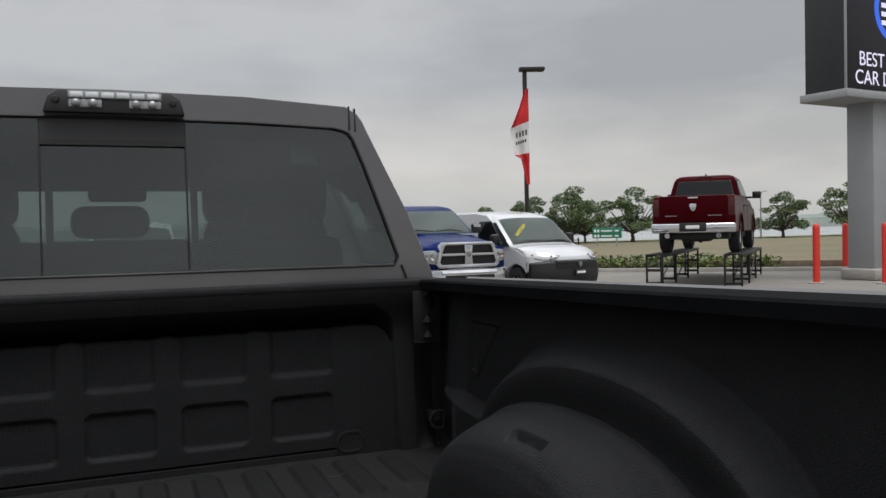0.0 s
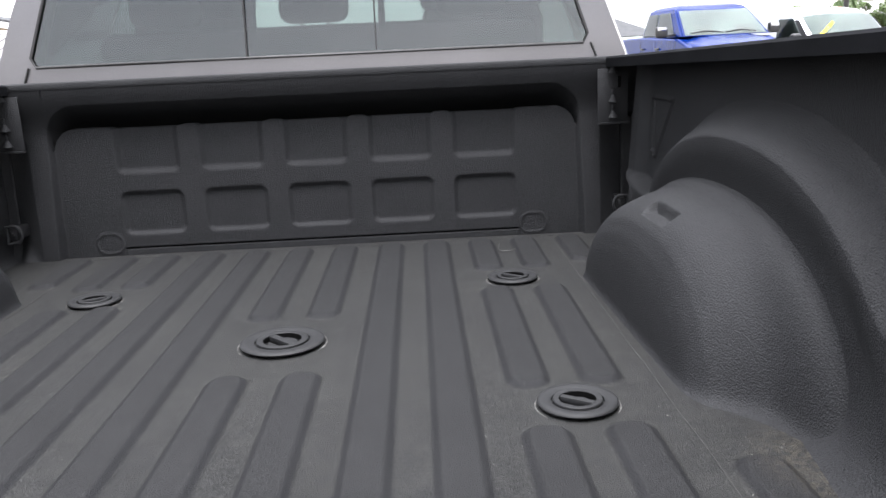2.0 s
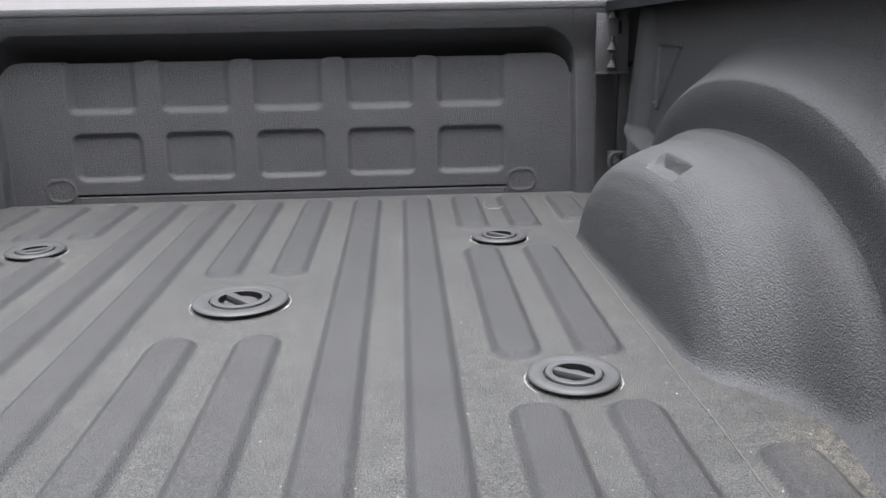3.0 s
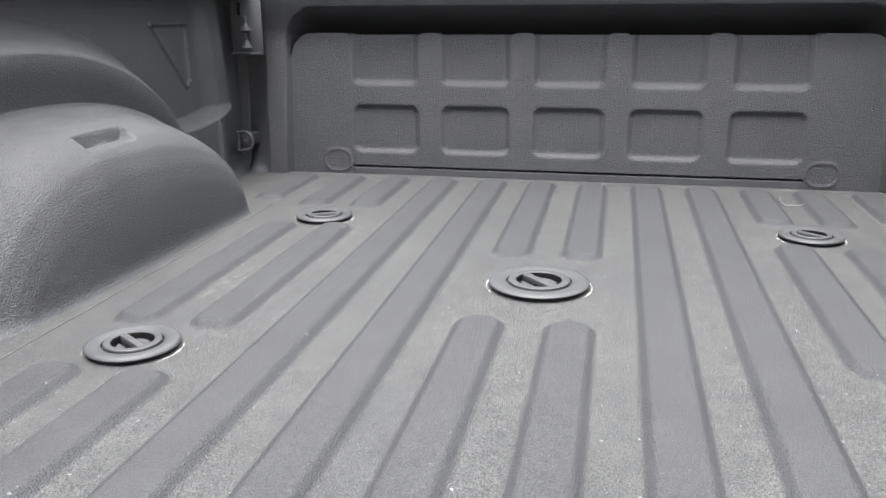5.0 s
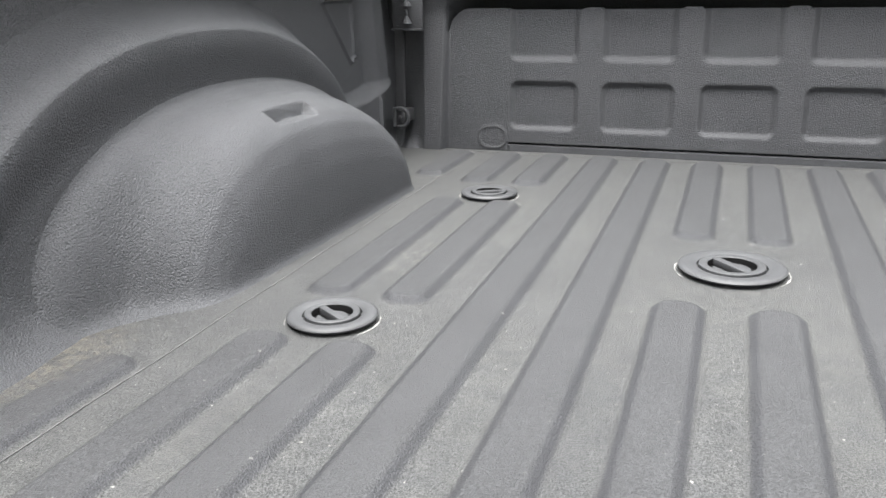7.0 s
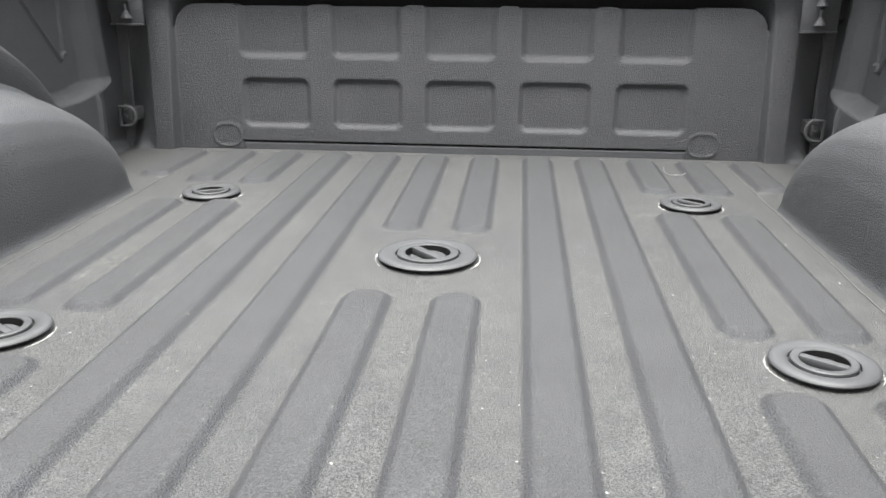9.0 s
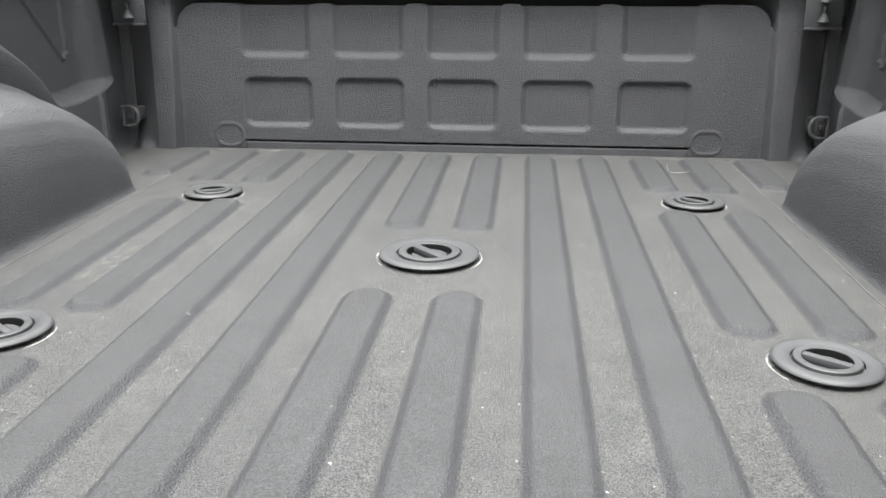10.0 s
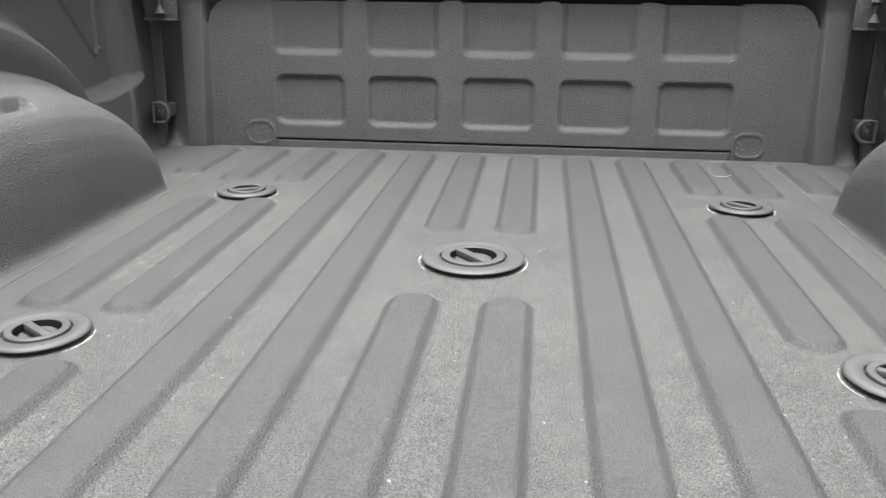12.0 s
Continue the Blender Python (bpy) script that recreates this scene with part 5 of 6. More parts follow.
def van(label, m, marked=False, group=""):
    """A small panel van standing at its front bumper's middle, nose to -y."""
    t = thing("van", label, "van", m, group)
    L, W = 4.72, 0.905
    fa, ra = 0.93, 4.02
    prof = [(0.58, 0.32), (0.56, 0.60), (0.60, 0.90), (1.0, 1.06), (1.30, 1.16), (1.95, 1.66), (2.15, 1.78), (2.6, 1.84), (4.45, 1.83), (4.62, 1.75), (L, 1.10), (L, 0.45), (L - 0.08, 0.32)]
    prof += arch_points(ra, 0.32, 0.40) + arch_points(fa, 0.32, 0.40)
    bm = prism(prof, -W, W, "x", bevel=0.06, segments=3)
    lean_in(bm, 0.95, 0.16)
    body = part("body", bm, "white", t, smooth=42, flat_area=0.25)
    # one shell over nose, hood, screen surround and roof
    line = [(0.06, 0.60), (0.05, 0.76), (0.09, 0.88), (0.22, 0.975), (0.45, 1.055), (0.70, 1.105), (0.97, 1.135), (1.02, 1.16), (1.30, 1.405), (1.62, 1.675), (1.72, 1.745), (1.90, 1.80), (2.2, 1.845), (2.7, 1.88), (3.6, 1.885), (4.45, 1.865)]
    ly, lz = [p[0] for p in line], [p[1] for p in line]
    run = np.concatenate([[0], np.cumsum(np.hypot(np.diff(ly), np.diff(lz)))])

    def shell_at(U, V, lift=0.0):
        a = np.abs(U)
        Y, Z = np.interp(V, run, ly), np.interp(V, run, lz)
        low = smoothstep(1.15, 0.85, Z)
        high = smoothstep(1.65, 1.78, Z)
        Y = Y + a ** 2.8 * (0.16 + 0.30 * low) * (1 - 0.8 * smoothstep(1.9, 3.0, Y))
        Zs = Z - 0.05 * a ** 3 * (1 - low) - 0.10 * np.clip((a - 0.80) / 0.2, 0, 1) ** 2 * (high + low * smoothstep(0.9, 1.0, Z))
        half = (W + 0.004) * (1 - 0.16 * np.maximum(Z - 0.95, 0))
        return U * half, Y - lift * 0.6, Zs + lift * 0.8
    vs = np.unique(np.concatenate([np.linspace(0, run[-1], 60), run]))
    sheet_part("front_shell", sheet(np.linspace(-1, 1, 41), vs, shell_at, back=(0, 0.02, -0.03)), "white", t)
    v0, v1 = float(np.interp(1.02, ly, run)), float(np.interp(1.66, ly, run))

    def screen(lo, hi, half, lift):
        us, vv = np.linspace(-half, half, 25), np.linspace(v0 + (v1 - v0) * lo, v0 + (v1 - v0) * hi, 12)
        return sheet(us, vv, lambda U, V: shell_at(U, V, lift))
    ws = sheet_part("windscreen", screen(0.03, 0.99, 0.90, 0.024), "glass_mid", t, "wide windscreen")
    # coloured sheet under the glass stands for the dim cabin
    sheet_part("cabin_backing", screen(0.0, 1.0, 0.915, 0.008), "cabin_dim", ws)
    sheet_part("dashboard", screen(0.0, 0.12, 0.90, 0.015), "black", ws)
    for x0, x1 in ((-0.62, 0.0), (-0.02, 0.58)):
        part("wiper", tube([(x0, 1.10, 1.175), ((x0 + x1) / 2, 1.06, 1.215), (x1, 1.06, 1.20)], 0.011, n=6), "black", ws)
    if marked:
        # lettering
        def on_screen(ob):
            # lays flat lettering on the curved glass, rising across it
            co = np.empty(len(ob.data.vertices) * 3)
            ob.data.vertices.foreach_get("co", co)
            co = co.reshape(-1, 3)
            c, sn = math.cos(radians(42)), math.sin(radians(42))
            X, Y = -0.62 + c * co[:, 0] - sn * co[:, 1], 0.22 + sn * co[:, 0] + c * co[:, 1]
            P = shell_at(X / 0.86, v0 + Y, 0.030 + co[:, 2])
            ob.data.vertices.foreach_set("co", np.stack(P, -1).ravel())
            ob.data.update()
        on_screen(letters("SAVE 2017", 0.105, "yellow", "window_paint", ws, Matrix(), 0.003, label="hand-painted yellow sale lettering"))
    for s in (-1, 1):
        w0, w1 = W * (1 - 0.16 * 0.2) + 0.004, W * (1 - 0.16 * 0.70) + 0.004
        sf = [(-w0, 2.40, 1.13), (-w0, 1.38, 1.13), (-w1, 1.92, 1.66), (-w1, 2.40, 1.66)] if s < 0 else [(w0, 1.38, 1.13), (w0, 2.40, 1.13), (w1, 2.40, 1.66), (w1, 1.92, 1.66)]
        part("side_window", panel(sf, 0.04, 0.94, 0.03, 0.94, 0.006, 0.012, open_back=True), "glass_tint", t, smooth=None)
        part("cabin_backing", panel(sf, 0.0, 0.98, 0.0, 0.97, 0.004, 0.003), "cabin_dim", t, smooth=None)
        part("door_gap", box(min(s * 0.86, s * 0.908), max(s * 0.86, s * 0.908), 2.46, 2.472, 0.45, 1.1), "seal", t, smooth=None)
        part("quarter_trim", panel([(-w0, 1.40, 1.10), (-w0, 1.16, 1.10), (-w1, 1.78, 1.66), (-w1, 1.92, 1.66)] if s < 0 else [(w0, 1.16, 1.10), (w0, 1.40, 1.10), (w1, 1.92, 1.66), (w1, 1.78, 1.66)], 0.05, 0.95, 0, 0.9, 0.004, 0.004), "black", t, smooth=None)
        mir = part("mirror", swept(box(min(s * 0.95, s * 1.13), max(s * 0.95, s * 1.13), 1.38, 1.52, 1.13, 1.36, 0.05, segments=3), 0.05, 1.2), "black", t, "black wing mirror")
        part("mirror_foot", box(min(s * 0.84, s * 0.97), max(s * 0.84, s * 0.97), 1.40, 1.54, 1.08, 1.18, 0.03), "black", mir)
        hp = [(0.36, 0.90), (0.46, 0.83), (0.66, 0.79), (0.80, 0.82), (0.865, 0.93), (0.84, 0.985), (0.60, 0.975)]
        hl = prism([(s * x, z) for x, z in hp], 0.0, 0.22, "y", bevel=0.014)
        for v in hl.verts:
            v.co.y = 0.4 * v.co.y - 0.018 + 0.46 * (abs(v.co.x) / W) ** 2.8 + float(np.interp(v.co.z, [0.60, 0.76, 0.88, 0.975, 1.055], [0.06, 0.05, 0.09, 0.22, 0.45]))
        hb = part("headlight", hl, "lamp_dim", t, "swept-back clear headlamp")
        for xc in (0.57,):
            bl2 = lathe([(0.0, -0.010), (0.012, -0.008), (0.026, 0.0), (0.034, 0.008)], 18)
            bmesh.ops.transform(bl2, matrix=pose(s * xc, 0.045 + 0.46 * (xc / W) ** 2.8, 0.875, 80, 0, 0), verts=bl2.verts)
            part("bulb", bl2, "lens", hb)
        part("side_marker", box(min(s * 0.845, s * 0.875), max(s * 0.845, s * 0.875), 0.40, 0.45, 0.90, 0.93, 0.008), "amber", hb)
        for ay in (fa, ra):
            wheel(t, s * 0.90, ay, 0.33, 0.20, "steel", spokes=6)
            part("wheel_well", box(min(s * 0.5, s * 0.84), max(s * 0.5, s * 0.84), ay - 0.38, ay + 0.38, 0.30, 0.70, 0.03), "seal", t)
    bp = part("front_bumper", bow_bar([(0.10, 0.24), (0.0, 0.30), (-0.05, 0.45), (-0.05, 0.60), (-0.02, 0.76), (0.06, 0.81), (0.30, 0.81), (0.30, 0.24)], 0.895, 0.46, 2.8, 26, 0.15), "black", t, "unpainted black bumper")
    part("grille", bow_bar([(-0.055, 0.655), (-0.045, 0.785), (0.05, 0.785), (0.05, 0.655)], 0.52, 0.09, 2.8), "seal", bp)
    for k in range(3):
        part("grille_bar", bow_bar([(-0.066, 0.67 + 0.04 * k), (-0.066, 0.685 + 0.04 * k), (-0.04, 0.685 + 0.04 * k), (-0.04, 0.67 + 0.04 * k)], 0.50, 0.085, 2.8), "grille_grey", bp)
    part("lower_slot", bow_bar([(-0.055, 0.36), (-0.06, 0.46), (0.02, 0.46), (0.02, 0.36)], 0.55, 0.11, 2.8), "seal", bp)
    part("emblem", prism([(-0.05, 0.765), (-0.04, 0.69), (0, 0.655), (0.04, 0.69), (0.05, 0.765)], -0.085, -0.06, "y", bevel=0.008), "steel", bp)
    part("plate", box(-0.15, 0.15, -0.095, -0.06, 0.49, 0.62, 0.004), "black", bp)
    part("plate_bar", box(-0.11, 0.11, -0.099, -0.094, 0.535, 0.58), "sign_white", bp, smooth=None)
    part("underbody", box(-0.7, 0.7, 0.3, L - 0.2, 0.2, 0.36, 0.02), "seal", t)
    part("antenna", tube([(0.1, 2.05, 1.82), (0.1, 2.15, 1.93)], [0.012, 0.004], n=6), "black", t)
    return t


pickup("metallic blue crew-cab pickup truck with chrome grille beside a white van", "blue", pose(6.36, 13.13, GROUND, 0, 0, 3.5) @ Matrix.Diagonal((0.985, 0.985, 1.03, 1)), mirrors="chrome", group="vehicles parked on the lot")
van("white panel van with black bumper and yellow windscreen lettering", pose(9.14, 13.75, GROUND, 0, 0, 9.5) @ Matrix.Scale(1.035, 4), marked=True, group="vehicles parked on the lot")
pickup("silver-white regular-cab pickup truck with black tow mirrors", "silver", pose(-9.2, 14.9, GROUND, 0, 0, 16) @ Matrix.Scale(1.0, 4), cab_end=3.05, length=5.8, cab_lamps=True, group="vehicles parked on the lot")
pickup("white pickup truck seen through the dark cab windows", "white", pose(-3.1, 15.2, GROUND), group="vehicles parked on the lot")
van("white panel van seen through the dark cab windows", pose(0.35, 15.3, GROUND), group="vehicles parked on the lot")

# ---- red pickup on a pair of display ramps ----
AX = Vector((0.73, 0.684, 0))
SIDE = Vector((0.684, -0.73, 0))
RAMP0 = Vector((13.52, 15.28, 0))
DECK = 0.80
turn_deg = math.degrees(math.atan2(0.73, -0.684))
nose = RAMP0 + AX * (5.9 - 0.75)
pickup("dark red crew-cab pickup truck raised on black steel display ramps", "red_paint", pose(nose.x, nose.y, GROUND + DECK + 0.03, 0, 0, turn_deg), length=5.9, heavy=False)
for s in (-1, 1):
    base = RAMP0 + SIDE * (s * 0.915)
    rp = thing("display_ramp", "black welded steel display ramp under one side of a red pickup", "ramp", pose(base.x, base.y, GROUND, 0, 0, math.degrees(math.atan2(AX.y, AX.x)) - 90), "display ramps")
    for x in (-0.19, 0.19):
        part("side_beam", box(x - 0.025, x + 0.025, -0.88, 5.3, DECK - 0.06, DECK + 0.02, 0.006), "ramp", rp)
    for k in range(21):
        part("tread", box(-0.17, 0.17, -0.86 + k * 0.295, -0.72 + k * 0.295, DECK - 0.01, DECK + 0.025, 0.004), "ramp", rp)
    for y in (-0.84, 1.1, 3.2, 5.2):
        for x in (-0.19, 0.19):
            part("leg", box(x - 0.025, x + 0.025, y - 0.025, y + 0.025, 0.0, DECK - 0.05, 0.004), "ramp", rp)
        part("cross_bar", box(-0.17, 0.17, y - 0.03, y + 0.03, 0.08, 0.14), "ramp", rp, smooth=None)
        part("cross_bar", box(-0.17, 0.17, y - 0.03, y + 0.03, 0.40, 0.46), "ramp", rp, smooth=None)
    for y in (1.1,):
        for x in (-0.19, 0.19):
            part("brace", tube([(x, y, 0.06), (x, y + 2.1, DECK - 0.08)], 0.018, n=6), "ramp", rp)

# ---- pylon sign with its bollards ----
sg = thing("pylon_sign", "tall pylon sign with a dark lit screen on a grey pillar", "sign", pose(16.70, 13.65, GROUND, 0, 0, 8))
zb = 4.78
part("cabinet", box(0.02, 6.2, 0.0, 1.13, zb, zb + 4.2, 0.02), "sign_dark", sg, "dark grey sign cabinet")
part("ledge", box(-0.08, 6.3, -0.10, 1.22, zb - 0.20, zb, 0.015), "sign_grey", sg, "pale grey bottom ledge")
part("edge_trim", box(-0.005, 0.035, -0.035, 0.02, zb, zb + 4.2, 0.004), "sign_grey", sg)
scr = part("screen", box(0.06, 6.15, -0.03, 0.0, zb + 0.06, zb + 4.1, 0.004), "screen", sg, "black lit screen with white lettering")
part("pillar", box(1.40, 3.6, 0.18, 0.92, 0.30, zb - 0.19, 0.02), "sign_grey", sg, "grey painted pillar")
part("pillar_foot", box(1.24, 3.7, 0.05, 1.05, 0.0, 0.30, 0.06), "kerb", sg, "pale concrete foot")
letters("BEST", 0.50, "led_white", "lettering", scr, Matrix.Translation((0.50, -0.034, zb + 0.62)) @ Matrix.Rotation(radians(90), 4, "X"), 0.002, label="white lit lettering")
letters("CAR D", 0.50, "led_white", "lettering", scr, Matrix.Translation((0.34, -0.034, zb + 0.16)) @ Matrix.Rotation(radians(90), 4, "X"), 0.002, label="white lit lettering")
disc = lathe([(0.80, 0.0), (0.80, 0.004), (0.62, 0.004), (0.62, 0.0)], 48)
bmesh.ops.transform(disc, matrix=pose(1.95, -0.032, zb + 2.1, 90, 0, 0), verts=disc.verts)
part("emblem", disc, "led_blue", scr, "round blue lit emblem")
bars = bmesh.new()
for k in range(4):
    add_box(bars, 1.45, 2.4, -0.036, -0.031, zb + 1.7 + 0.22 * k, zb + 1.82 + 0.22 * k)
part("emblem_bars", bars, "led_white", scr, smooth=None)

for x, y in ((16.20, 14.12), (17.25, 13.02), (21.29, 17.85)):
    b = lathe([(0.085, 0.0), (0.085, 1.38), (0.078, 1.44), (0.05, 1.475), (0.0, 1.485)], 24)
    bo = solid("bollard", b, "bollard", "red plastic-sleeved steel bollard beside the pylon sign", "bollard", pose(x, y, GROUND), "bollards")
    part("foot_ring", lathe([(0.20, 0.0), (0.20, 0.03), (0.085, 0.035)], 24), "kerb", bo)


# ---- lamp posts with drooping flags ----
def lamp_post(x, y, top, turn, flip):
    t = thing("lamp_post", "tall black lamp post with a drooping red and white flag", "lamp post", pose(x, y, GROUND, 0, 0, turn), "lamp posts")
    part("pole", tube([(0, 0, 0), (0, 0, top)], 0.10, n=12), "pole", t)
    part("lamp_head", box(-0.25, 0.90, -0.22, 0.22, top - 0.06, top + 0.12, 0.05), "pole", t, "flat black lamp head")
    part("base", lathe([(0.28, 0.0), (0.28, 0.6), (0.24, 0.66), (0.0, 0.66)], 20), "kerb", t)
    zs = top - 0.85
    widths = [(0.0, 0.16), (0.15, 0.42), (0.36, 0.86), (0.52, 0.78), (0.68, 0.66), (0.70, 0.40), (0.80, 0.30), (1.0, 0.14)]
    flag = None
    for name, v0, v1, mat in (("flag", 0.0, 0.34, "flag_red"), ("white_band", 0.34, 0.67, "flag_white"), ("lower_band", 0.67, 1.0, "flag_red")):
        us, vs = np.linspace(0, 1, 22), np.linspace(v0, v1, 18)

        def fn(U, V):
            W = np.interp(V, [a for a, _ in widths], [b for _, b in widths])
            Xf = flip * (-0.13 + U * W)
            Yf = -0.20 + 0.07 * np.sin(U * 9 + V * 4) * (0.2 + U) + 0.03 * np.sin(V * 17)
            return Xf, Yf, zs - V * 4.3 - 0.32 * U * np.exp(-((V - 0.36) / 0.3) ** 2)
        ob = sheet_part(name, sheet(us, vs, fn, back=(0, 0.012, 0)), mat, flag or t, "limp red and white flag" if flag is None else "")
        flag = flag or ob
    for row, (dz, hgt, n, step) in enumerate(((2.10, 0.24, 4, 0.14), (2.42, 0.14, 5, 0.10))):
        for k in range(n):
            x = flip * (0.02 + step * k + 0.04 * row)
            part("print_bar", box(x - 0.035, x + 0.035, -0.345, -0.33, zs - dz - 0.30 * k * step, zs - dz + hgt - 0.30 * k * step), "ink", flag, smooth=None)
    return t


lamp_post(17.3, 31.6, 8.65, -20, -1)
lamp_post(-13.75, 31.6, 7.75, 200, -1)

# ---- green road sign ----
rs = thing("road_sign", "green highway direction sign on two posts at the field's edge", "road sign", pose(37.8, 56.6, GROUND - 0.1, 0, 0, -33))
part("board", box(-1.19, 1.19, -0.03, 0.03, 0.72, 1.58, 0.015), "sign_green", rs)
for z in (0.80, 1.22):
    part("shield", box(-1.06, -0.87, -0.042, -0.032, z - 0.01, z + 0.22, 0.003), "sign_white", rs)
    part("shield", box(-0.80, -0.62, -0.042, -0.032, z - 0.01, z + 0.22, 0.003), "sign_white", rs)
    part("word_bar", box(-0.48, 0.42, -0.042, -0.032, z + 0.04, z + 0.16), "sign_white", rs, smooth=None)
    part("word_bar", box(0.62, 0.95, -0.042, -0.032, z + 0.04, z + 0.16), "sign_white", rs, smooth=None)
for x in (-0.8, 0.8):
    part("post", box(x - 0.05, x + 0.05, 0.03, 0.11, 0.0, 1.5), "sign_grey", rs, smooth=None)


# ---- trees and hedge ----
def leaf_cloud(rnd, lobes, count, size):
    """Many small bent leaf clumps spread through rounded lobes."""
    co, fa = [], []
    total = sum(r[1][0] * r[1][1] for r in lobes)
    for c, rad in lobes:
        for _ in range(int(count * rad[0] * rad[1] / total)):
            d = Vector((rnd.gauss(0, 1), rnd.gauss(0, 1), rnd.gauss(0, 1))).normalized()
            k = (0.55 + 0.45 * rnd.random() ** 0.5) * (1 + 0.12 * rnd.gauss(0, 1))
            p = Vector(c) + Vector((d.x * rad[0], d.y * rad[0], d.z * rad[1])) * k
            a = Vector((rnd.gauss(0, 1), rnd.gauss(0, 1), rnd.gauss(0, 0.6))).normalized()
            b = a.cross(Vector((rnd.gauss(0, 1), rnd.gauss(0, 1), rnd.gauss(0, 1)))).normalized()
            s = size * (0.6 + 0.8 * rnd.random())
            i = len(co)
            co += [p - a * s - b * s * 0.4, p + b * s * 0.55, p + a * s - b * s * 0.2, p + a * s * 0.2 - b * s * 0.7]
            fa.append((i, i + 1, i + 2, i + 3))
    me = bpy.data.meshes.new("leaves")
    me.from_pydata([tuple(v) for v in co], [], fa)
    return me


def tree(x, y, height, radius, seed, count=8500, stem=0.17):
    rnd = random.Random(seed)
    t = thing("tree", "broad-leaved green tree at the edge of the field", "tree", pose(x, y, GROUND - 0.1), "trees")
    h0 = height * stem
    bm = tube([(0, 0, 0), (0.05, 0, h0 * 0.5), (-0.04, 0.03, h0), (0.05, 0, height * 0.7)], [radius * 0.070, radius * 0.055, radius * 0.045, 0.03], n=9)
    lobes = []
    for k in range(30):
        a, q = 2.4 * k + 0.6 * rnd.random(), radius * (0.12 + 0.80 * rnd.random() ** 0.7)
        up = rnd.random()
        z = h0 + (height - h0) * (0.10 + (0.84 - 0.34 * (q / radius) ** 2) * up)
        c = (q * math.cos(a), q * math.sin(a), z)
        lobes.append((c, (radius * (0.13 + 0.17 * rnd.random()), (height - h0) * (0.05 + 0.075 * rnd.random()))))
        add_tube(bm, [(0, 0, h0 * (0.8 + 0.3 * rnd.random())), (c[0] * 0.5, c[1] * 0.5, h0 * 0.5 + z * 0.45), c], [radius * 0.026, radius * 0.016, 0.012], n=5)
    lobes.append(((radius * 0.1, 0, height * 0.90), (radius * 0.30, height * 0.09)))
    part("trunk", bm, "bark", t, "brown trunk with limbs")
    me = leaf_cloud(rnd, lobes, count, 0.017 * radius + 0.040)
    me.materials.append(M["leaf"])
    ob = new("crown", me)
    ob.parent = t
    tagged(ob, "uneven green leafy crown")


for i, (x, y, top, r) in enumerate(((33.6, 72, 3.9, 2.4), (37.5, 72, 4.0, 2.2), (40.2, 74, 5.0, 2.6), (43.6, 72, 6.0, 3.3), (51.0, 72, 5.9, 3.6), (71.6, 72, 5.4, 3.1), (82.5, 72, 6.8, 4.2), (30.2, 75, 3.3, 1.6), (47.6, 76, 4.6, 2.2))):
    tree(x, y, top, r, 20 + i)
for i, (x, y, top, r) in enumerate(((15.5, 70, 3.6, 2.0), (-60, 70, 5.0, 4.0))):
    tree(x, y, top, r, 60 + i, 3000)

rnd = random.Random(8)
lobes = []
for k in range(46):
    p = edge(-6 + k * 0.26, 0.35 + 0.15 * rnd.random())
    lobes.append(((p.x, p.y, GROUND + 0.22 + 0.07 * rnd.random()), (0.32, 0.24 + 0.1 * rnd.random())))
me = leaf_cloud(rnd, lobes, 6500, 0.055)
me.materials.append(M["hedge"])
tagged(new("hedge", me), "low yellow-green clipped hedge along the kerb", "hedge", kind="stuff")

# a street lamp and a small post far off
sl = thing("street_lamp", "slender pale street lamp beyond the field", "street lamp", pose(66.5, 70, GROUND - 0.1))
part("pole", tube([(0, 0, 0), (0, 0, 4.9), (0.2, 0, 5.2), (0.9, 0, 5.3)], [0.09, 0.06, 0.05, 0.04], n=8), "steel", sl)


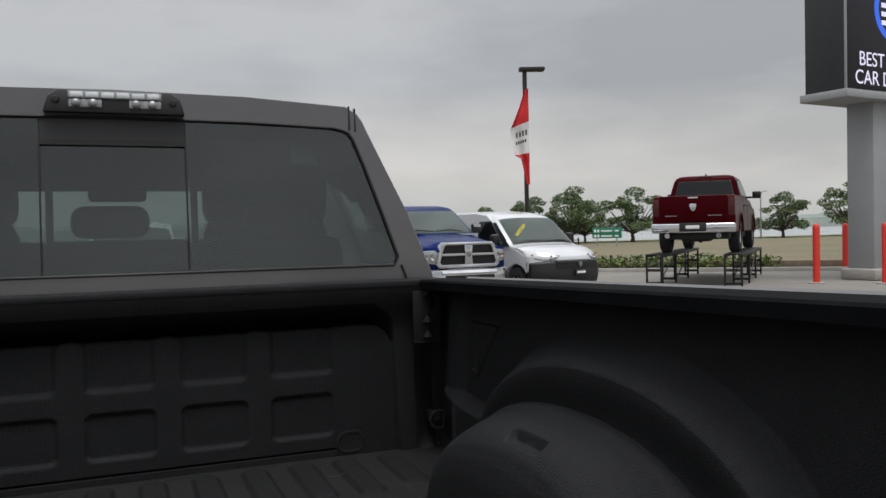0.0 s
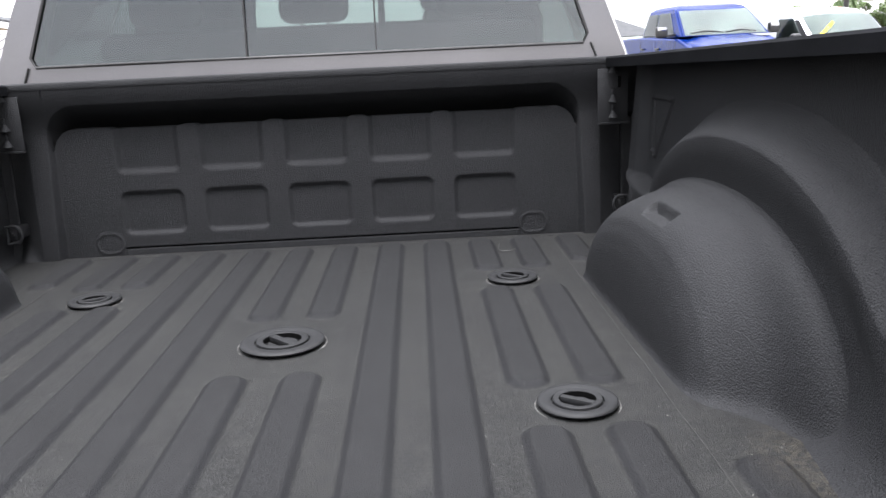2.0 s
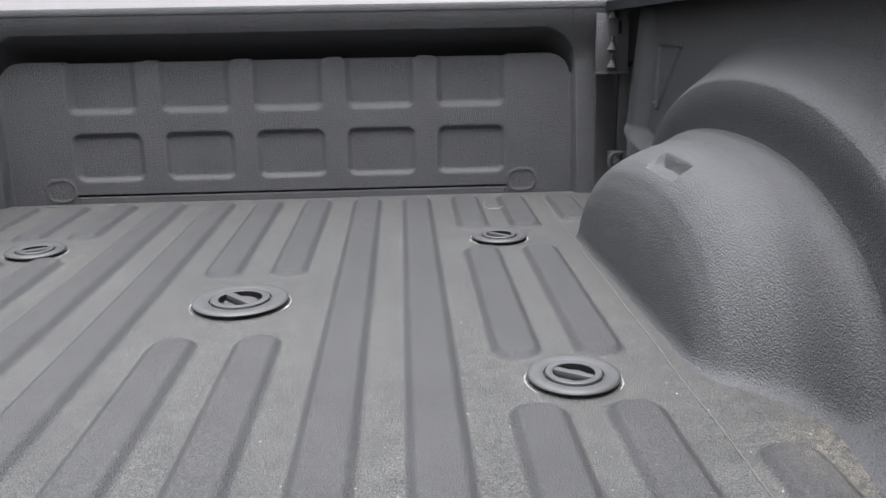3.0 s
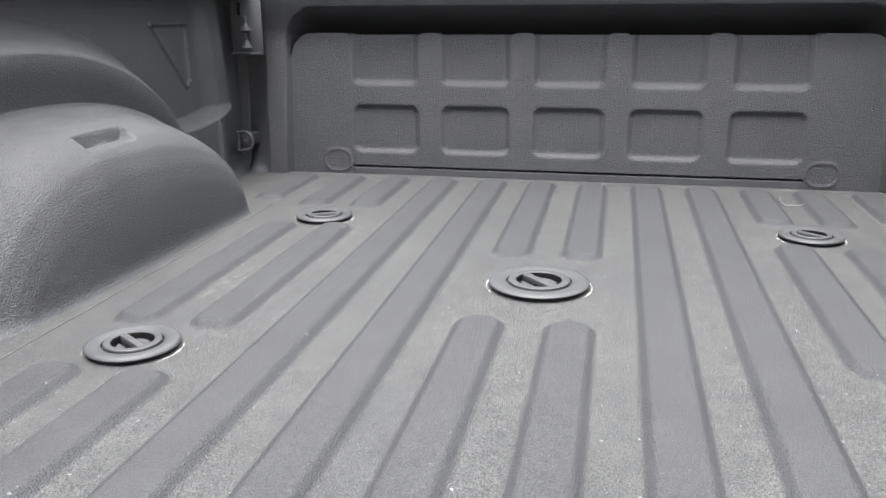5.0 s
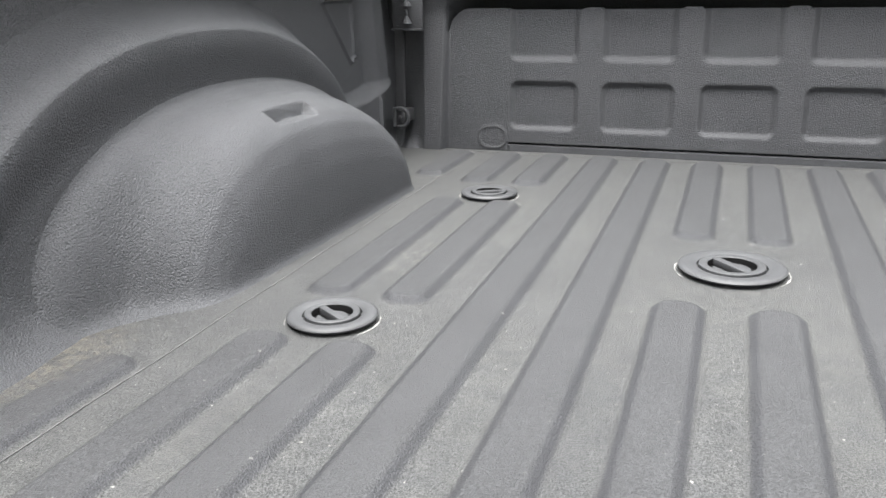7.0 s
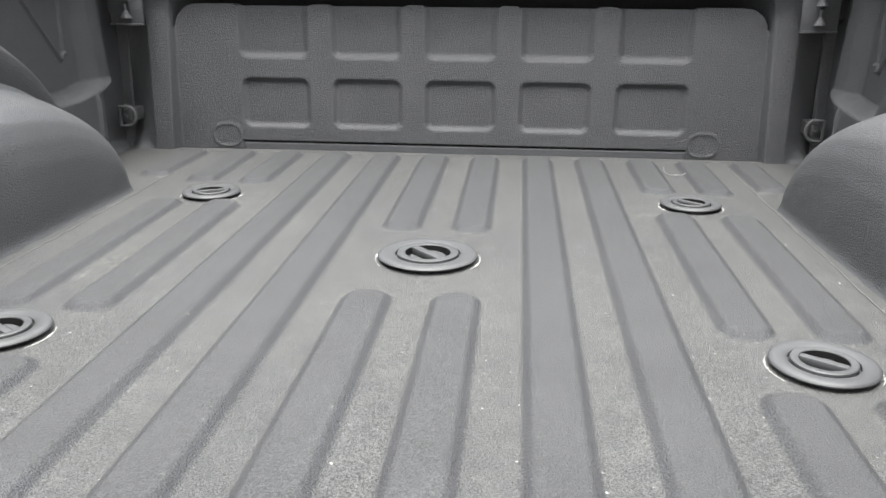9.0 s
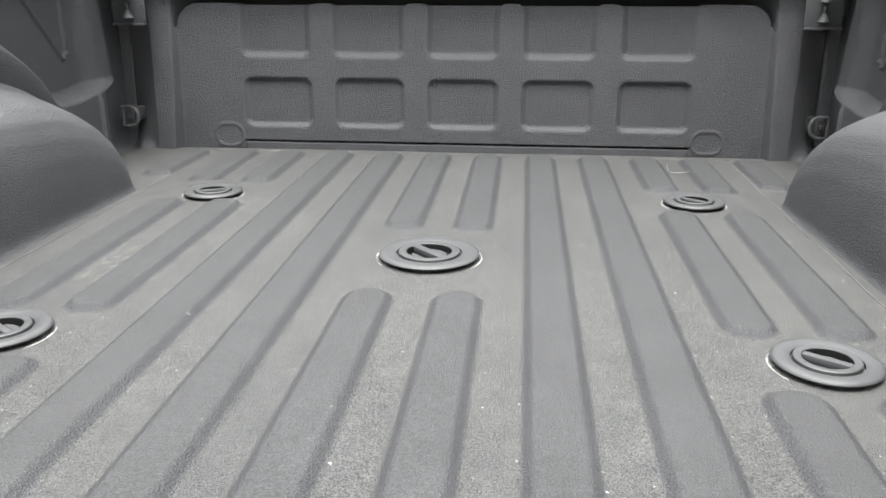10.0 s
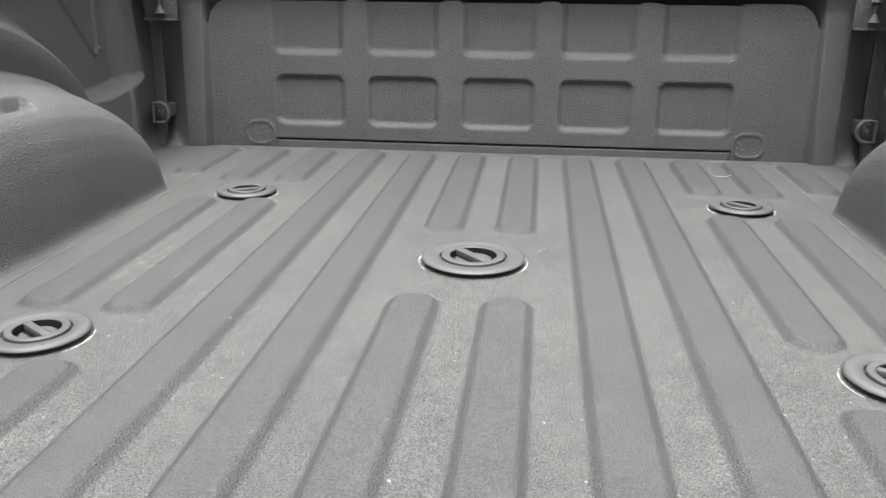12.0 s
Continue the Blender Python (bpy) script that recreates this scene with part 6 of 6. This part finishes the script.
# ---- buildings behind the parked row ----
def building():
    t = thing("building", "low tan building with a standing-seam metal roof and a brown gable", "building", pose(0, 0, GROUND))
    x0, x1, y0, y1 = -24.0, -12.2, 28.5, 37.0
    eave, ridge = 1.50, 2.80
    part("wall", box(x0 + 0.4, x1 - 0.4, y0 + 0.4, y1, 0, eave, 0.01), "stucco", t, "tan wall")
    bm = prism([(y0, eave), (y0, eave + 0.07), (y0 + 4.2, ridge + 0.07), (y0 + 8.4, eave), (y0 + 8.3, eave - 0.05), (y0 + 4.2, ridge)], x0, x1, "x")
    roof = part("roof", bm, "metal_roof", t, "grey standing-seam metal roof", smooth=None)
    x = x0 + 0.2
    while x < x1:
        part("roof_seam", prism([(y0, eave + 0.07), (y0, eave + 0.13), (y0 + 4.2, ridge + 0.13), (y0 + 4.2, ridge + 0.07)], x - 0.02, x + 0.02, "x"), "metal_roof", roof, smooth=None)
        x += 0.46
    part("ridge_cap", box(x0, x1, y0 + 4.0, y0 + 4.4, ridge + 0.02, ridge + 0.15, 0.02), "trim_white", roof)
    part("fascia", box(x0, x1, y0 - 0.04, y0 - 0.002, eave - 0.14, eave + 0.09), "trim_white", t, smooth=None)
    part("window", box(-14.6, -13.7, y0 + 0.385, y0 + 0.42, 0.45, 1.15, 0.01), "black", t)
    # the gable behind
    gx, gz, gy = -17.2, 3.56, y0 + 4.6
    g = part("gable", prism([(gx - 4.4, ridge - 0.3), (gx + 4.4, ridge - 0.3), (gx, gz - 0.2)], gy, gy + 0.1, "y"), "timber", t, "brown boarded gable", smooth=None)
    for s in (-1, 1):
        part("barge_board", prism([(gx, gz - 0.25), (gx + s * 4.5, ridge - 0.42), (gx + s * 4.6, ridge - 0.2), (gx, gz)], gy - 0.06, gy + 0.04, "y"), "trim_white", g, smooth=None)
        part("gable_roof", prism([(gx, gz), (gx + s * 4.6, ridge - 0.2), (gx + s * 4.6, ridge - 0.12), (gx, gz + 0.09)], gy - 0.1, gy + 7, "y"), "shingle", g, smooth=None)
    # fence and post by the wall
    f = thing("metal_gate", "thin dark metal gate rail beside the tan building", "gate", pose(-12.4, 26.5, GROUND))
    for z in (0.3, 0.75):
        part("gate_rail", tube([(-0.9, 0, z), (0.5, 0, z)], 0.02, n=6), "pole", f)
    part("post", tube([(0.5, 0, 0), (0.5, 0, 1.0)], 0.04, n=8), "pole", f)
    d = thing("house", "house with a dark shingled hip roof behind the parked vehicles", "house", pose(9.3, 40, GROUND))
    part("wall", box(-4, 2.8, 0.2, 7, 0, 1.5, 0.02), "timber", d)
    bm = bmesh.new()
    a = [bm.verts.new(p) for p in ((-4.5, -0.2, 1.65), (3.2, -0.2, 1.65), (3.2, 7.4, 1.65), (-4.5, 7.4, 1.65))]
    b = [bm.verts.new(p) for p in ((-2.2, 3.4, 2.85), (1.0, 3.4, 2.85))]
    for q in ((a[0], a[1], b[1], b[0]), (a[1], a[2], b[1]), (a[2], a[3], b[0], b[1]), (a[3], a[0], b[0]), (a[3], a[2], a[1], a[0])):
        bm.faces.new(q)
    part("roof", bm, "shingle", d, "dark shingled hip roof", smooth=None)


building()

# a steel frame far behind the van
fr = thing("post_frame", "thin dark steel hitching frame near the hedge", "frame", pose(24.08, 39.13, GROUND - 0.1))
part("post", tube([(0.42, 0, 0), (0.42, 0, 1.05)], 0.05, n=8), "pole", fr)
part("post", tube([(-0.42, 0, 0), (-0.42, 0, 1.05)], 0.035, n=8), "pole", fr)
part("top_bar", tube([(-0.45, 0, 0.93), (0.45, 0, 0.93)], 0.025, n=8), "pole", fr)
